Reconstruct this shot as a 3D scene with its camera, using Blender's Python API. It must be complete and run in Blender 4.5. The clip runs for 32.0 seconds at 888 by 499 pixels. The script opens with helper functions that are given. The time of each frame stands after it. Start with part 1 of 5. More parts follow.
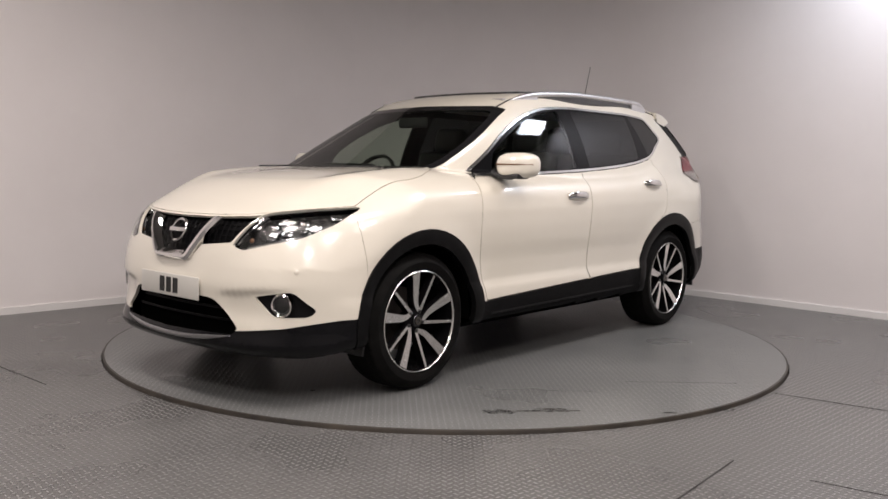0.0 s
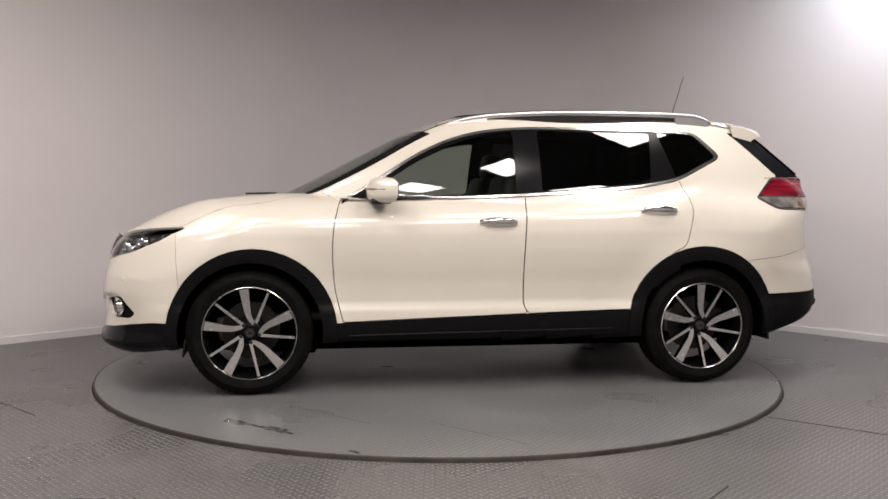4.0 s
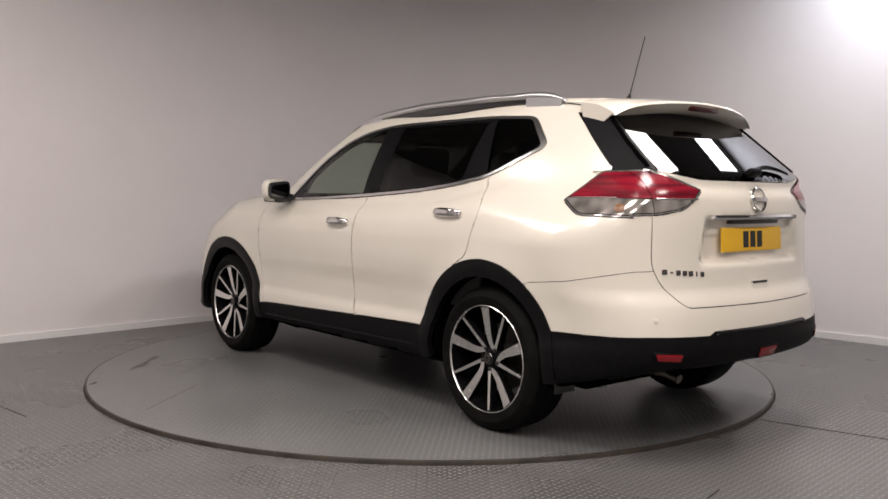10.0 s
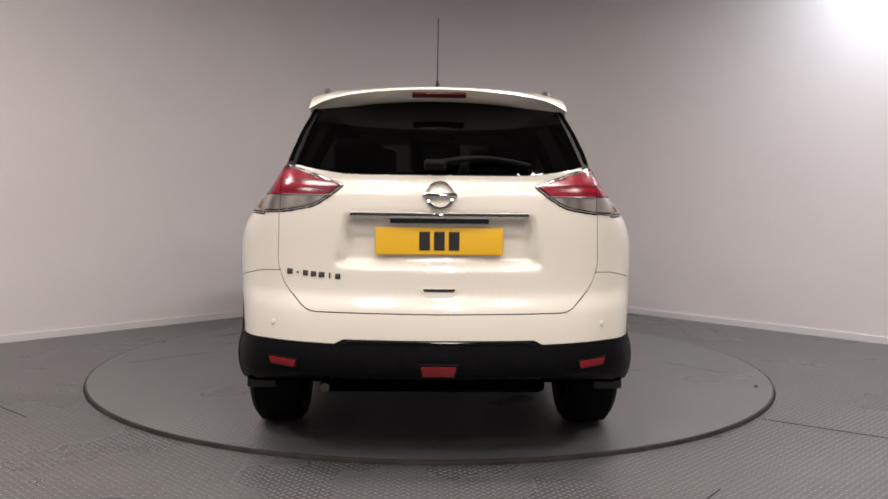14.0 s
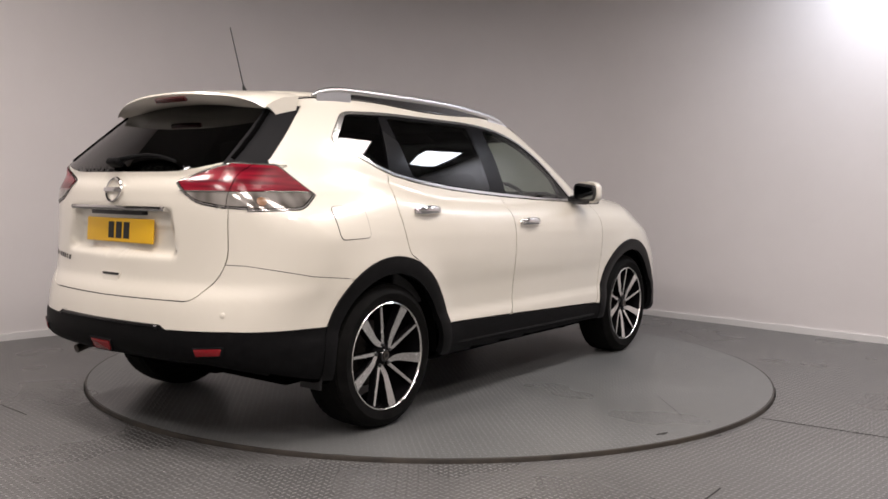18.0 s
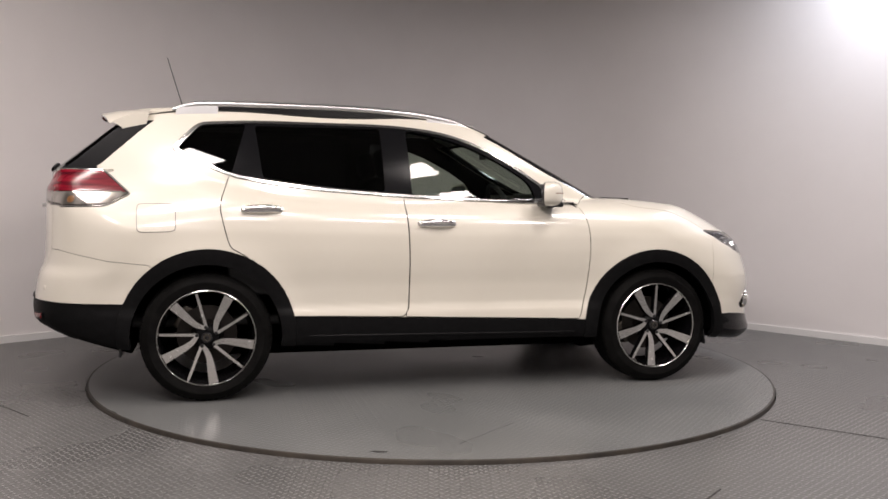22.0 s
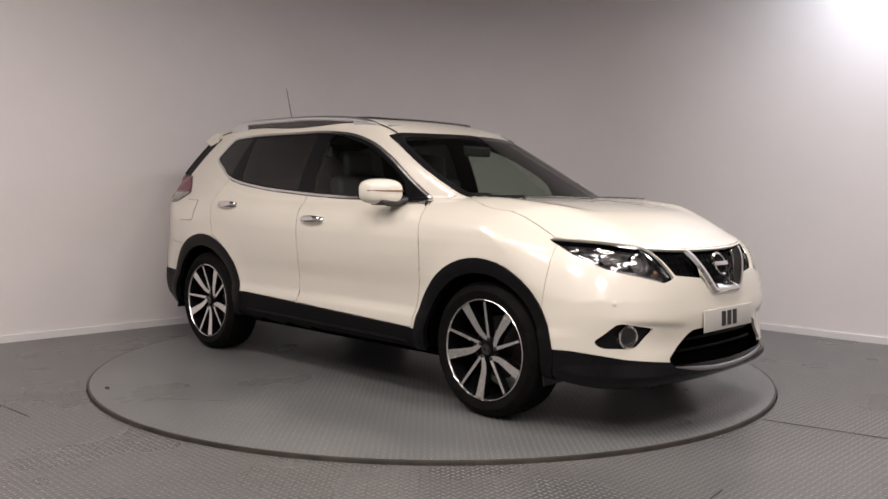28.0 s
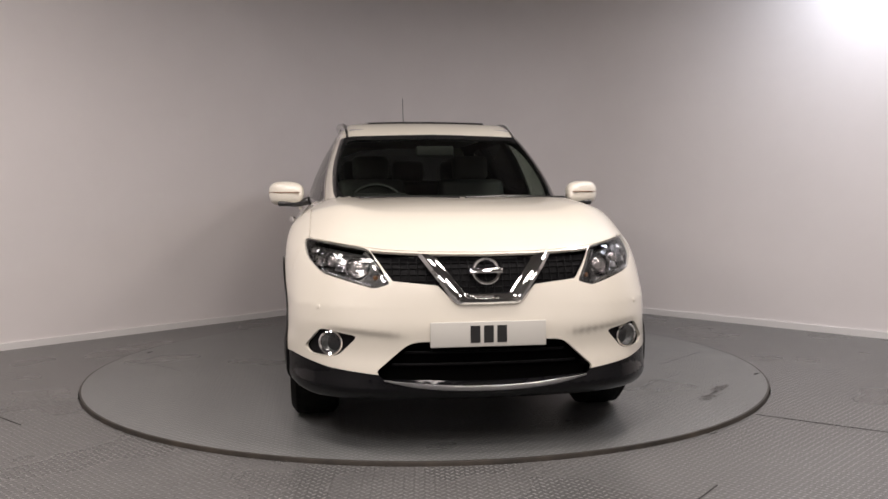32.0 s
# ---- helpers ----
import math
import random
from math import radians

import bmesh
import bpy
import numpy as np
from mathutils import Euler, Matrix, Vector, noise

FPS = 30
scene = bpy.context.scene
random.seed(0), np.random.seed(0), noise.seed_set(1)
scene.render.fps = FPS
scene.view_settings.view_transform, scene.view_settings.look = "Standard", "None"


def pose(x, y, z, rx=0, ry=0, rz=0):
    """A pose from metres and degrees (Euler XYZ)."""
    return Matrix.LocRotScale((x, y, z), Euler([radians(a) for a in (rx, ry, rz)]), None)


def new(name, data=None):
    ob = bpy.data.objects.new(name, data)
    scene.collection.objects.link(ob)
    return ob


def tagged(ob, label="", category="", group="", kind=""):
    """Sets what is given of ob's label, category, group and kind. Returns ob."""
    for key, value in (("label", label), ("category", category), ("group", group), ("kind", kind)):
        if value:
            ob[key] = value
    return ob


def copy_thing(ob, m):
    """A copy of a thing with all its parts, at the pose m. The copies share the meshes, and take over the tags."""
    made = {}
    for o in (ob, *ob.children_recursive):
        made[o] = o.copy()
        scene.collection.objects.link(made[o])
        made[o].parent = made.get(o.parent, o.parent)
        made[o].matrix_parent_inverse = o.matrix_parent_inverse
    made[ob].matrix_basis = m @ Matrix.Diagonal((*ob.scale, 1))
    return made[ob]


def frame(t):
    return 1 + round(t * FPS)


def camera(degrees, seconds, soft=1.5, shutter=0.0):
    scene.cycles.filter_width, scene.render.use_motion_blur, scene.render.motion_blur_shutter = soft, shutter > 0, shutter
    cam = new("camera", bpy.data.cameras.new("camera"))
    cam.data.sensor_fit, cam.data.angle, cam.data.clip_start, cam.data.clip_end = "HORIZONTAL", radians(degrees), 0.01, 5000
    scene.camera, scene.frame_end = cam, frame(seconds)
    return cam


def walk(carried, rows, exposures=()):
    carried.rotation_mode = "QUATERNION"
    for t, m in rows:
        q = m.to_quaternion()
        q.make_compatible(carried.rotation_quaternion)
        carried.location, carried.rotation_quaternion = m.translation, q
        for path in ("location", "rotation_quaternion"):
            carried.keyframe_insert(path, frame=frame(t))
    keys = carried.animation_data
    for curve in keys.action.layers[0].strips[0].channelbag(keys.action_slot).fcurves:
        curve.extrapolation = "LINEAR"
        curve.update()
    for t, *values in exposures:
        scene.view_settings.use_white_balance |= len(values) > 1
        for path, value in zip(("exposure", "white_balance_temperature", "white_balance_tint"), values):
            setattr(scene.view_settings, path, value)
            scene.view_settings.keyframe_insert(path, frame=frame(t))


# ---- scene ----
cam = camera(54.1, 32.0, soft=1.6)
CAMERA_ROWS = [  # seconds, eye, yaw, pitch, roll
    (0, -0.011, -5.921, 1.136, 0.083, -5.265, 0.95),
    (0.5, -0.011, -5.921, 1.140, -0.050, -4.004, 0.586),
    (1, -0.008, -5.921, 1.140, -0.070, -3.656, 0.43),
    (1.5, -0.008, -5.919, 1.142, -0.179, -3.590, 0.418),
    (2, -0.006, -5.916, 1.143, -0.243, -3.605, 0.405),
    (3, -0.001, -5.916, 1.143, -0.281, -3.601, 0.456),
    (5.5, 0.002, -5.918, 1.139, -0.228, -3.578, 0.542),
    (6.5, 0.001, -5.920, 1.140, -0.187, -3.534, 0.608),
    (7, 0.001, -5.921, 1.139, -0.230, -3.510, 0.635),
    (7.5, 0.006, -5.922, 1.138, -0.354, -3.490, 0.681),
    (8, 0.010, -5.919, 1.139, -0.495, -3.495, 0.72),
    (8.5, 0.012, -5.915, 1.143, -0.598, -3.530, 0.73),
    (9, 0.012, -5.914, 1.150, -0.647, -3.595, 0.72),
    (10, 0.007, -5.913, 1.160, -0.668, -3.705, 0.71),
    (11, 0.006, -5.917, 1.166, -0.685, -3.784, 0.645),
    (12, 0.006, -5.915, 1.167, -0.720, -3.835, 0.59),
    (13, 0.005, -5.913, 1.166, -0.758, -3.835, 0.575),
    (14, 0.001, -5.909, 1.164, -0.742, -3.795, 0.63),
    (16.5, 0.000, -5.906, 1.157, -0.788, -3.765, 0.68),
    (18, -0.004, -5.910, 1.159, -0.756, -3.815, 0.75),
    (19, -0.006, -5.911, 1.159, -0.720, -3.750, 0.722),
    (20, -0.002, -5.914, 1.158, -0.712, -3.660, 0.71),
    (21, 0.000, -5.920, 1.159, -0.681, -3.652, 0.74),
    (22.5, 0.000, -5.923, 1.157, -0.650, -3.659, 0.705),
    (24, 0.000, -5.918, 1.161, -0.621, -3.690, 0.76),
    (26.5, -0.001, -5.916, 1.167, -0.611, -3.775, 0.803),
    (27.5, -0.004, -5.916, 1.168, -0.620, -3.790, 0.74),
    (28.5, -0.005, -5.916, 1.167, -0.685, -3.820, 0.60),
    (29, -0.005, -5.915, 1.167, -0.755, -3.862, 0.517),
    (29.5, -0.002, -5.914, 1.168, -0.861, -3.866, 0.40),
    (30, 0.000, -5.915, 1.166, -0.952, -3.830, 0.25),
    (30.5, 0.001, -5.914, 1.164, -1.031, -3.750, 0.08),
    (31, 0.001, -5.912, 1.162, -1.085, -3.695, -0.04),
    (32, 0.002, -5.910, 1.160, -1.146, -3.677, -0.23),
]
walk(cam, [(t, pose(x, y, z, 90 + p, 0, yaw) @ pose(0, 0, 0, 0, 0, roll)) for t, x, y, z, yaw, p, roll in CAMERA_ROWS],
     exposures=((0, 0.0), (32, 0.0)))

# ---- world and lamps: a closed room lit by ceiling panels ----
world = bpy.data.worlds.new("world")
scene.world = world
world.use_nodes = True
world.node_tree.nodes["Background"].inputs[0].default_value = (0.9, 0.95, 1.0, 1)
world.node_tree.nodes["Background"].inputs[1].default_value = 0.0
CEILING_Z = 3.4
PANEL_POWER = 32.5
# centre x, y of each ceiling panel: a square grid, 1.8 m apart, turned to the walls
PANELS = [(-0.02, -3.82), (-1.40, -2.74), (-2.66, -1.62), (1.16, -2.44), (2.11, -0.96), (0.43, -6.40),
          (1.48, -4.95), (-1.05, -5.30), (2.65, -3.50), (-2.50, -4.20)]
COOL_PANELS = [(3.25, 0.52)]

# ---- materials ----
def material(name, base=(0.5, 0.5, 0.5), rough=0.5, metal=0.0, coat=0.0, emit=None, strength=0.0, spec=0.5):
    m = bpy.data.materials.new(name)
    m.use_nodes = True
    b = m.node_tree.nodes["Principled BSDF"]
    b.inputs["Base Color"].default_value = (*base, 1)
    b.inputs["Roughness"].default_value = rough
    b.inputs["Metallic"].default_value = metal
    b.inputs["Coat Weight"].default_value = coat
    b.inputs["Coat Roughness"].default_value = 0.04
    b.inputs["Specular IOR Level"].default_value = spec
    if emit:
        b.inputs["Emission Color"].default_value = (*emit, 1)
        b.inputs["Emission Strength"].default_value = strength
    return m


def node(m, kind, **values):
    n = m.node_tree.nodes.new(kind)
    for key, value in values.items():
        if key in n.inputs:
            n.inputs[key].default_value = value
        elif key == "operation":
            n.operation = value
        elif key == "data_type":
            n.data_type = value
    return n


def link(m, a, b):
    m.node_tree.links.new(a, b)


def mottle(m, scale, low, high, detail=4.0, space="Object", rough=None, bump=0.0, bump_scale=80.0, stretch=None):
    """Vary a material's base colour between two colours by noise, and give it a fine relief."""
    b = m.node_tree.nodes["Principled BSDF"]
    tc = node(m, "ShaderNodeTexCoord")
    n1 = node(m, "ShaderNodeTexNoise", Scale=scale, Detail=detail, Roughness=0.6)
    if stretch:
        mp = node(m, "ShaderNodeMapping", Scale=stretch)
        link(m, tc.outputs[space], mp.inputs["Vector"])
        link(m, mp.outputs[0], n1.inputs["Vector"])
    else:
        link(m, tc.outputs[space], n1.inputs["Vector"])
    ramp = node(m, "ShaderNodeValToRGB")
    ramp.color_ramp.elements[0].position, ramp.color_ramp.elements[1].position = 0.3, 0.7
    ramp.color_ramp.elements[0].color, ramp.color_ramp.elements[1].color = (*low, 1), (*high, 1)
    link(m, n1.outputs["Fac"], ramp.inputs["Fac"])
    link(m, ramp.outputs["Color"], b.inputs["Base Color"])
    if rough:
        mr = node(m, "ShaderNodeMapRange")
        mr.inputs["To Min"].default_value, mr.inputs["To Max"].default_value = rough
        link(m, n1.outputs["Fac"], mr.inputs["Value"])
        link(m, mr.outputs["Result"], b.inputs["Roughness"])
    if bump:
        n2 = node(m, "ShaderNodeTexNoise", Scale=bump_scale, Detail=3.0)
        link(m, tc.outputs[space], n2.inputs["Vector"])
        bp = node(m, "ShaderNodeBump", Strength=bump, Distance=0.002)
        link(m, n2.outputs["Fac"], bp.inputs["Height"])
        link(m, bp.outputs["Normal"], b.inputs["Normal"])
    return m


def glass(name, tint, rough=0.0):
    """Thin pane: tinted, with Fresnel gloss."""
    m = bpy.data.materials.new(name)
    m.use_nodes = True
    t = m.node_tree
    t.nodes.remove(t.nodes["Principled BSDF"])
    out = t.nodes["Material Output"]
    tr = node(m, "ShaderNodeBsdfTransparent")
    tr.inputs["Color"].default_value = (*tint, 1)
    gl = node(m, "ShaderNodeBsdfGlossy", Roughness=rough)
    lw = node(m, "ShaderNodeLayerWeight", Blend=0.5)
    po = node(m, "ShaderNodeMath", operation="POWER")
    link(m, lw.outputs["Facing"], po.inputs[0])
    po.inputs[1].default_value = 5.0
    fr = node(m, "ShaderNodeMath", operation="MULTIPLY_ADD")
    link(m, po.outputs[0], fr.inputs[0])
    fr.inputs[1].default_value, fr.inputs[2].default_value = 0.94, 0.055
    mx = node(m, "ShaderNodeMixShader")
    link(m, fr.outputs[0], mx.inputs[0])
    link(m, tr.outputs[0], mx.inputs[1])
    link(m, gl.outputs[0], mx.inputs[2])
    link(m, mx.outputs[0], out.inputs["Surface"])
    return m


def pearl(name, low, high, share, spread):
    """Cream base under clear lacquer, with a share of white mica that reflects softly."""
    m = material(name, low, 0.4, coat=1.0)
    mottle(m, 2.2, low, high, rough=(0.36, 0.46))
    t = m.node_tree
    b, out = t.nodes["Principled BSDF"], t.nodes["Material Output"]
    b.inputs["Coat Roughness"].default_value = 0.025
    gl = node(m, "ShaderNodeBsdfGlossy", Roughness=spread)
    gl.inputs["Color"].default_value = (0.86, 0.875, 0.90, 1)
    mx = node(m, "ShaderNodeMixShader")
    mx.inputs[0].default_value = share
    link(m, b.outputs[0], mx.inputs[1])
    link(m, gl.outputs[0], mx.inputs[2])
    link(m, mx.outputs[0], out.inputs["Surface"])
    return m


PAINT = pearl("pearl_white_paint", (0.752, 0.710, 0.612), (0.772, 0.732, 0.638), 0.07, 0.22)
CLAD = mottle(material("grained_black_plastic", rough=0.5, spec=0.05), 30, (0.005, 0.005, 0.0054), (0.008, 0.008, 0.0085), rough=(0.42, 0.56), bump=0.25, bump_scale=600)
BLACK = material("satin_black", (0.012, 0.012, 0.013), 0.35)
GLOSS = material("gloss_black", (0.01, 0.01, 0.011), 0.08, coat=0.6)
# unlit black: shade of gaps and hollows put into colour, also black underparts
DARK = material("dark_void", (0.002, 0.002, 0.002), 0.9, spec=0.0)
CHROME = material("chrome", (0.82, 0.81, 0.80), 0.06, metal=1.0)
TRIM_CHROME = material("satin_chrome", (0.78, 0.775, 0.77), 0.20, metal=1.0)
SILVER = material("satin_silver", (0.74, 0.74, 0.75), 0.34, metal=1.0)
MACHINED = mottle(material("machined_alloy", rough=0.25, metal=1.0), 40, (0.76, 0.75, 0.73), (0.88, 0.87, 0.85), rough=(0.18, 0.32))
RUBBER = mottle(material("tyre_rubber", rough=0.75, spec=0.05), 18, (0.004, 0.004, 0.004), (0.009, 0.0088, 0.0085), rough=(0.5, 0.7), bump=0.2, bump_scale=300)
GLASS_CLEAR = glass("clear_green_glass", (0.60, 0.655, 0.595))
GLASS_PRIVACY = glass("privacy_glass", (0.03, 0.032, 0.034))
GLASS_LENS = glass("clear_lens", (0.93, 0.94, 0.95))
RED_LENS = mottle(material("red_lens", rough=0.22, coat=0.12), 5, (0.085, 0.003, 0.009), (0.22, 0.006, 0.018), detail=0.0, stretch=(1.0, 1.0, 14.0))
REFLECTOR = material("dark_red_reflector", (0.22, 0.006, 0.010), 0.2, coat=0.2)
SMOKE_LENS = material("silver_lens", (0.36, 0.34, 0.33), 0.2, metal=0.75, coat=0.3)
AMBER = material("amber_bulb", (0.17, 0.078, 0.03), 0.3)
LAMP_CHROME = material("lamp_reflector", (0.50, 0.50, 0.51), 0.14, metal=1.0)
SEAT = mottle(material("black_seat_leather", rough=0.55), 20, (0.014, 0.014, 0.015), (0.026, 0.026, 0.027), bump=0.2, bump_scale=120)
TRIM_DARK = material("dashboard_plastic", (0.018, 0.018, 0.019), 0.6)
HEADLINER = material("grey_headliner", (0.33, 0.32, 0.31), 0.9)
YELLOW = material("yellow_plate", (0.83, 0.48, 0.02), 0.45)
PLATE_WHITE = material("white_plate", (0.56, 0.55, 0.51), 0.4)
INK = material("plate_ink", (0.012, 0.012, 0.012), 0.5)
ROTOR = material("brake_steel", (0.13, 0.115, 0.10), 0.35, metal=0.9)
MIRROR = material("mirror_glass", (0.16, 0.17, 0.175), 0.01, metal=1.0)
PILLAR = material("pillar_black", (0.007, 0.007, 0.008), 0.2, spec=0.08)
FIN_BLACK = material("fin_black", (0.005, 0.005, 0.006), 0.5, spec=0.12)
GRILLE_BLACK = material("grille_black", (0.003, 0.003, 0.0035), 0.45, spec=0.08)
SKIRT = material("satin_black_skirt", (0.004, 0.004, 0.005), 0.10, spec=0.24)
ARCH_BLACK = mottle(material("smooth_black_plastic", rough=0.3, spec=0.10), 30, (0.005, 0.005, 0.0054), (0.008, 0.008, 0.0085), rough=(0.26, 0.36))
CLEAR_LENS = mottle(material("clear_rear_lens", rough=0.14, metal=0.6, coat=0.4), 11, (0.16, 0.145, 0.13), (0.46, 0.43, 0.40), detail=0.0, stretch=(1.6, 1.6, 0.25))
LAMP_INNER = mottle(material("headlamp_inner", rough=0.18, metal=0.85), 22, (0.025, 0.025, 0.027), (0.32, 0.315, 0.30), detail=2.0)
WALL = mottle(material("painted_wall", rough=0.75), 1.4, (0.795, 0.758, 0.752), (0.830, 0.793, 0.787), rough=(0.7, 0.82), bump=0.12, bump_scale=90)
GREY_WALL = mottle(material("mid_grey_wall", rough=0.7), 1.2, (0.36, 0.352, 0.345), (0.42, 0.412, 0.404))
SKIRTING = material("white_gloss_skirting", (0.80, 0.79, 0.78), 0.3)
CEILING = mottle(material("ceiling_paint", rough=0.9), 3, (0.12, 0.117, 0.115), (0.15, 0.147, 0.144))
PANEL_LIT = material("lit_led_panel", (0.9, 0.9, 0.9), 0.5, emit=(1.08, 0.968, 0.925), strength=PANEL_POWER)
PANEL_COOL = material("lit_cool_led_panel", (0.9, 0.9, 0.9), 0.5, emit=(0.93, 0.98, 1.10), strength=PANEL_POWER * 0.86)
EDGE_RUBBER = mottle(material("turntable_edge", rough=0.55), 6, (0.014, 0.012, 0.010), (0.050, 0.040, 0.030))


TREAD_PITCH, TREAD_TURN = 0.030, 45


def tread_plate(name, low, high, rough, relief, turn, wear, deep, patch):
    """Painted steel chequer plate: raised bars laid crosswise in rows, worn and scuffed."""
    m = material(name, low, rough[0], spec=0.36)
    b = m.node_tree.nodes["Principled BSDF"]
    tc = node(m, "ShaderNodeTexCoord")
    mp = node(m, "ShaderNodeMapping")
    mp.inputs["Rotation"].default_value = (0, 0, radians(turn))
    link(m, tc.outputs["Object"], mp.inputs["Vector"])
    sep = node(m, "ShaderNodeSeparateXYZ")
    link(m, mp.outputs[0], sep.inputs[0])

    def op(kind, a, c=None):
        n = node(m, "ShaderNodeMath", operation=kind)
        for i, v in enumerate((a, c)):
            if v is None:
                continue
            if isinstance(v, (int, float)):
                n.inputs[i].default_value = v
            else:
                link(m, v, n.inputs[i])
        return n.outputs[0]

    pitch = TREAD_PITCH
    u = op("DIVIDE", sep.outputs[0], pitch)
    w = op("DIVIDE", sep.outputs[1], pitch)
    par = op("MODULO", op("ADD", op("FLOOR", u), op("FLOOR", w)), 2.0)
    par = op("ABSOLUTE", par)
    fu = op("SUBTRACT", op("FRACT", u), 0.5)
    fw = op("SUBTRACT", op("FRACT", w), 0.5)

    def bar(a, c):
        e = op("ADD", op("POWER", op("DIVIDE", op("ABSOLUTE", a), 0.46), 2.0), op("POWER", op("DIVIDE", op("ABSOLUTE", c), 0.15), 2.0))
        n = node(m, "ShaderNodeMapRange")
        n.interpolation_type = "SMOOTHSTEP"
        n.inputs["From Min"].default_value, n.inputs["From Max"].default_value = 1.25, 0.35
        link(m, e, n.inputs["Value"])
        return n.outputs["Result"]

    one = op("MULTIPLY", bar(fu, fw), par)
    two = op("MULTIPLY", bar(fw, fu), op("SUBTRACT", 1.0, par))
    height = op("ADD", one, two)
    np_ = node(m, "ShaderNodeTexNoise", Scale=0.7, Detail=1.0, Roughness=0.5)
    link(m, tc.outputs["Object"], np_.inputs["Vector"])
    pr = node(m, "ShaderNodeMapRange")
    pr.interpolation_type = "SMOOTHSTEP"
    pr.inputs["From Min"].default_value, pr.inputs["From Max"].default_value = 0.28, 0.66
    pr.inputs["To Min"].default_value = patch
    link(m, np_.outputs["Fac"], pr.inputs["Value"])
    height = op("MULTIPLY", height, pr.outputs["Result"])
    n1 = node(m, "ShaderNodeTexNoise", Scale=1.2, Detail=2.0, Roughness=0.5)
    link(m, tc.outputs["Object"], n1.inputs["Vector"])
    n2 = node(m, "ShaderNodeTexNoise", Scale=45.0, Detail=3.0)
    link(m, tc.outputs["Object"], n2.inputs["Vector"])
    ramp = node(m, "ShaderNodeValToRGB")
    ramp.color_ramp.elements[0].position, ramp.color_ramp.elements[1].position = 0.32, 0.68
    ramp.color_ramp.elements[0].color, ramp.color_ramp.elements[1].color = (*low, 1), (*high, 1)
    link(m, n1.outputs["Fac"], ramp.inputs["Fac"])
    worn = node(m, "ShaderNodeMix", data_type="RGBA")
    worn.blend_type = "MULTIPLY"
    worn.inputs[0].default_value = 1.0
    gain = node(m, "ShaderNodeMapRange")
    gain.inputs["To Min"].default_value, gain.inputs["To Max"].default_value = 1.3 - 0.3 * wear, wear
    link(m, height, gain.inputs["Value"])
    link(m, ramp.outputs["Color"], worn.inputs[6])
    link(m, gain.outputs["Result"], worn.inputs[7])
    link(m, worn.outputs[2], b.inputs["Base Color"])
    mr = node(m, "ShaderNodeMapRange")
    mr.inputs["From Min"].default_value, mr.inputs["From Max"].default_value = 0.3, 0.7
    mr.inputs["To Min"].default_value, mr.inputs["To Max"].default_value = rough
    link(m, n1.outputs["Fac"], mr.inputs["Value"])
    link(m, mr.outputs["Result"], b.inputs["Roughness"])
    bp = node(m, "ShaderNodeBump", Strength=relief, Distance=deep)
    link(m, op("ADD", height, op("MULTIPLY", n2.outputs["Fac"], 0.08)), bp.inputs["Height"])
    link(m, bp.outputs["Normal"], b.inputs["Normal"])
    return m


FLOOR = tread_plate("grey_chequer_plate", (0.134, 0.133, 0.131), (0.170, 0.169, 0.166), (0.24, 0.34), 1.0, TREAD_TURN, 2.1, 0.009, 0.50)
DISC = tread_plate("worn_grey_disc_plate", (0.150, 0.155, 0.153), (0.186, 0.191, 0.189), (0.26, 0.36), 0.9, TREAD_TURN, 1.55, 0.006, 0.06)
STAIN = material("oil_stain", (0.03, 0.029, 0.028), 0.22)
st_tc = node(STAIN, "ShaderNodeTexCoord")
st_n = node(STAIN, "ShaderNodeTexNoise", Scale=28.0, Detail=4.0)
link(STAIN, st_tc.outputs["Object"], st_n.inputs["Vector"])
st_r = node(STAIN, "ShaderNodeMapRange")
st_r.inputs["From Min"].default_value, st_r.inputs["From Max"].default_value, st_r.inputs["To Max"].default_value = 0.34, 0.60, 0.75
link(STAIN, st_n.outputs["Fac"], st_r.inputs["Value"])
link(STAIN, st_r.outputs["Result"], STAIN.node_tree.nodes["Principled BSDF"].inputs["Alpha"])


# ---- helpers for parts ----
def mesh_of(name, bm, mat, smooth=True):
    me = bpy.data.meshes.new(name)
    bm.to_mesh(me)
    bm.free()
    me.materials.append(mat)
    if smooth:
        me.shade_smooth()
        me.set_sharp_from_angle(angle=radians(35))
    return me


def part(name, bm, mat, parent=None, label="", at=None, smooth=True):
    ob = new(name, mesh_of(name, bm, mat, smooth))
    if parent:
        ob.parent = parent
    if at is not None:
        ob.matrix_basis = at
    if label:
        tagged(ob, label)
    return ob


def box(sx, sy, sz, m=None, bevel=0.0, segs=2, bm=None):
    bm = bm or bmesh.new()
    made = bmesh.ops.create_cube(bm, size=1)["verts"]
    for v in made:
        v.co = Vector((v.co.x * sx, v.co.y * sy, v.co.z * sz))
    if bevel:
        es = list({e for v in made for e in v.link_edges})
        r = bmesh.ops.bevel(bm, geom=es, offset=bevel, segments=segs, affect="EDGES", profile=0.5)
        made = list({v for f in r["faces"] for v in f.verts} | {v for v in made if v.is_valid})
    if m:
        bmesh.ops.transform(bm, matrix=m, verts=made)
    return bm


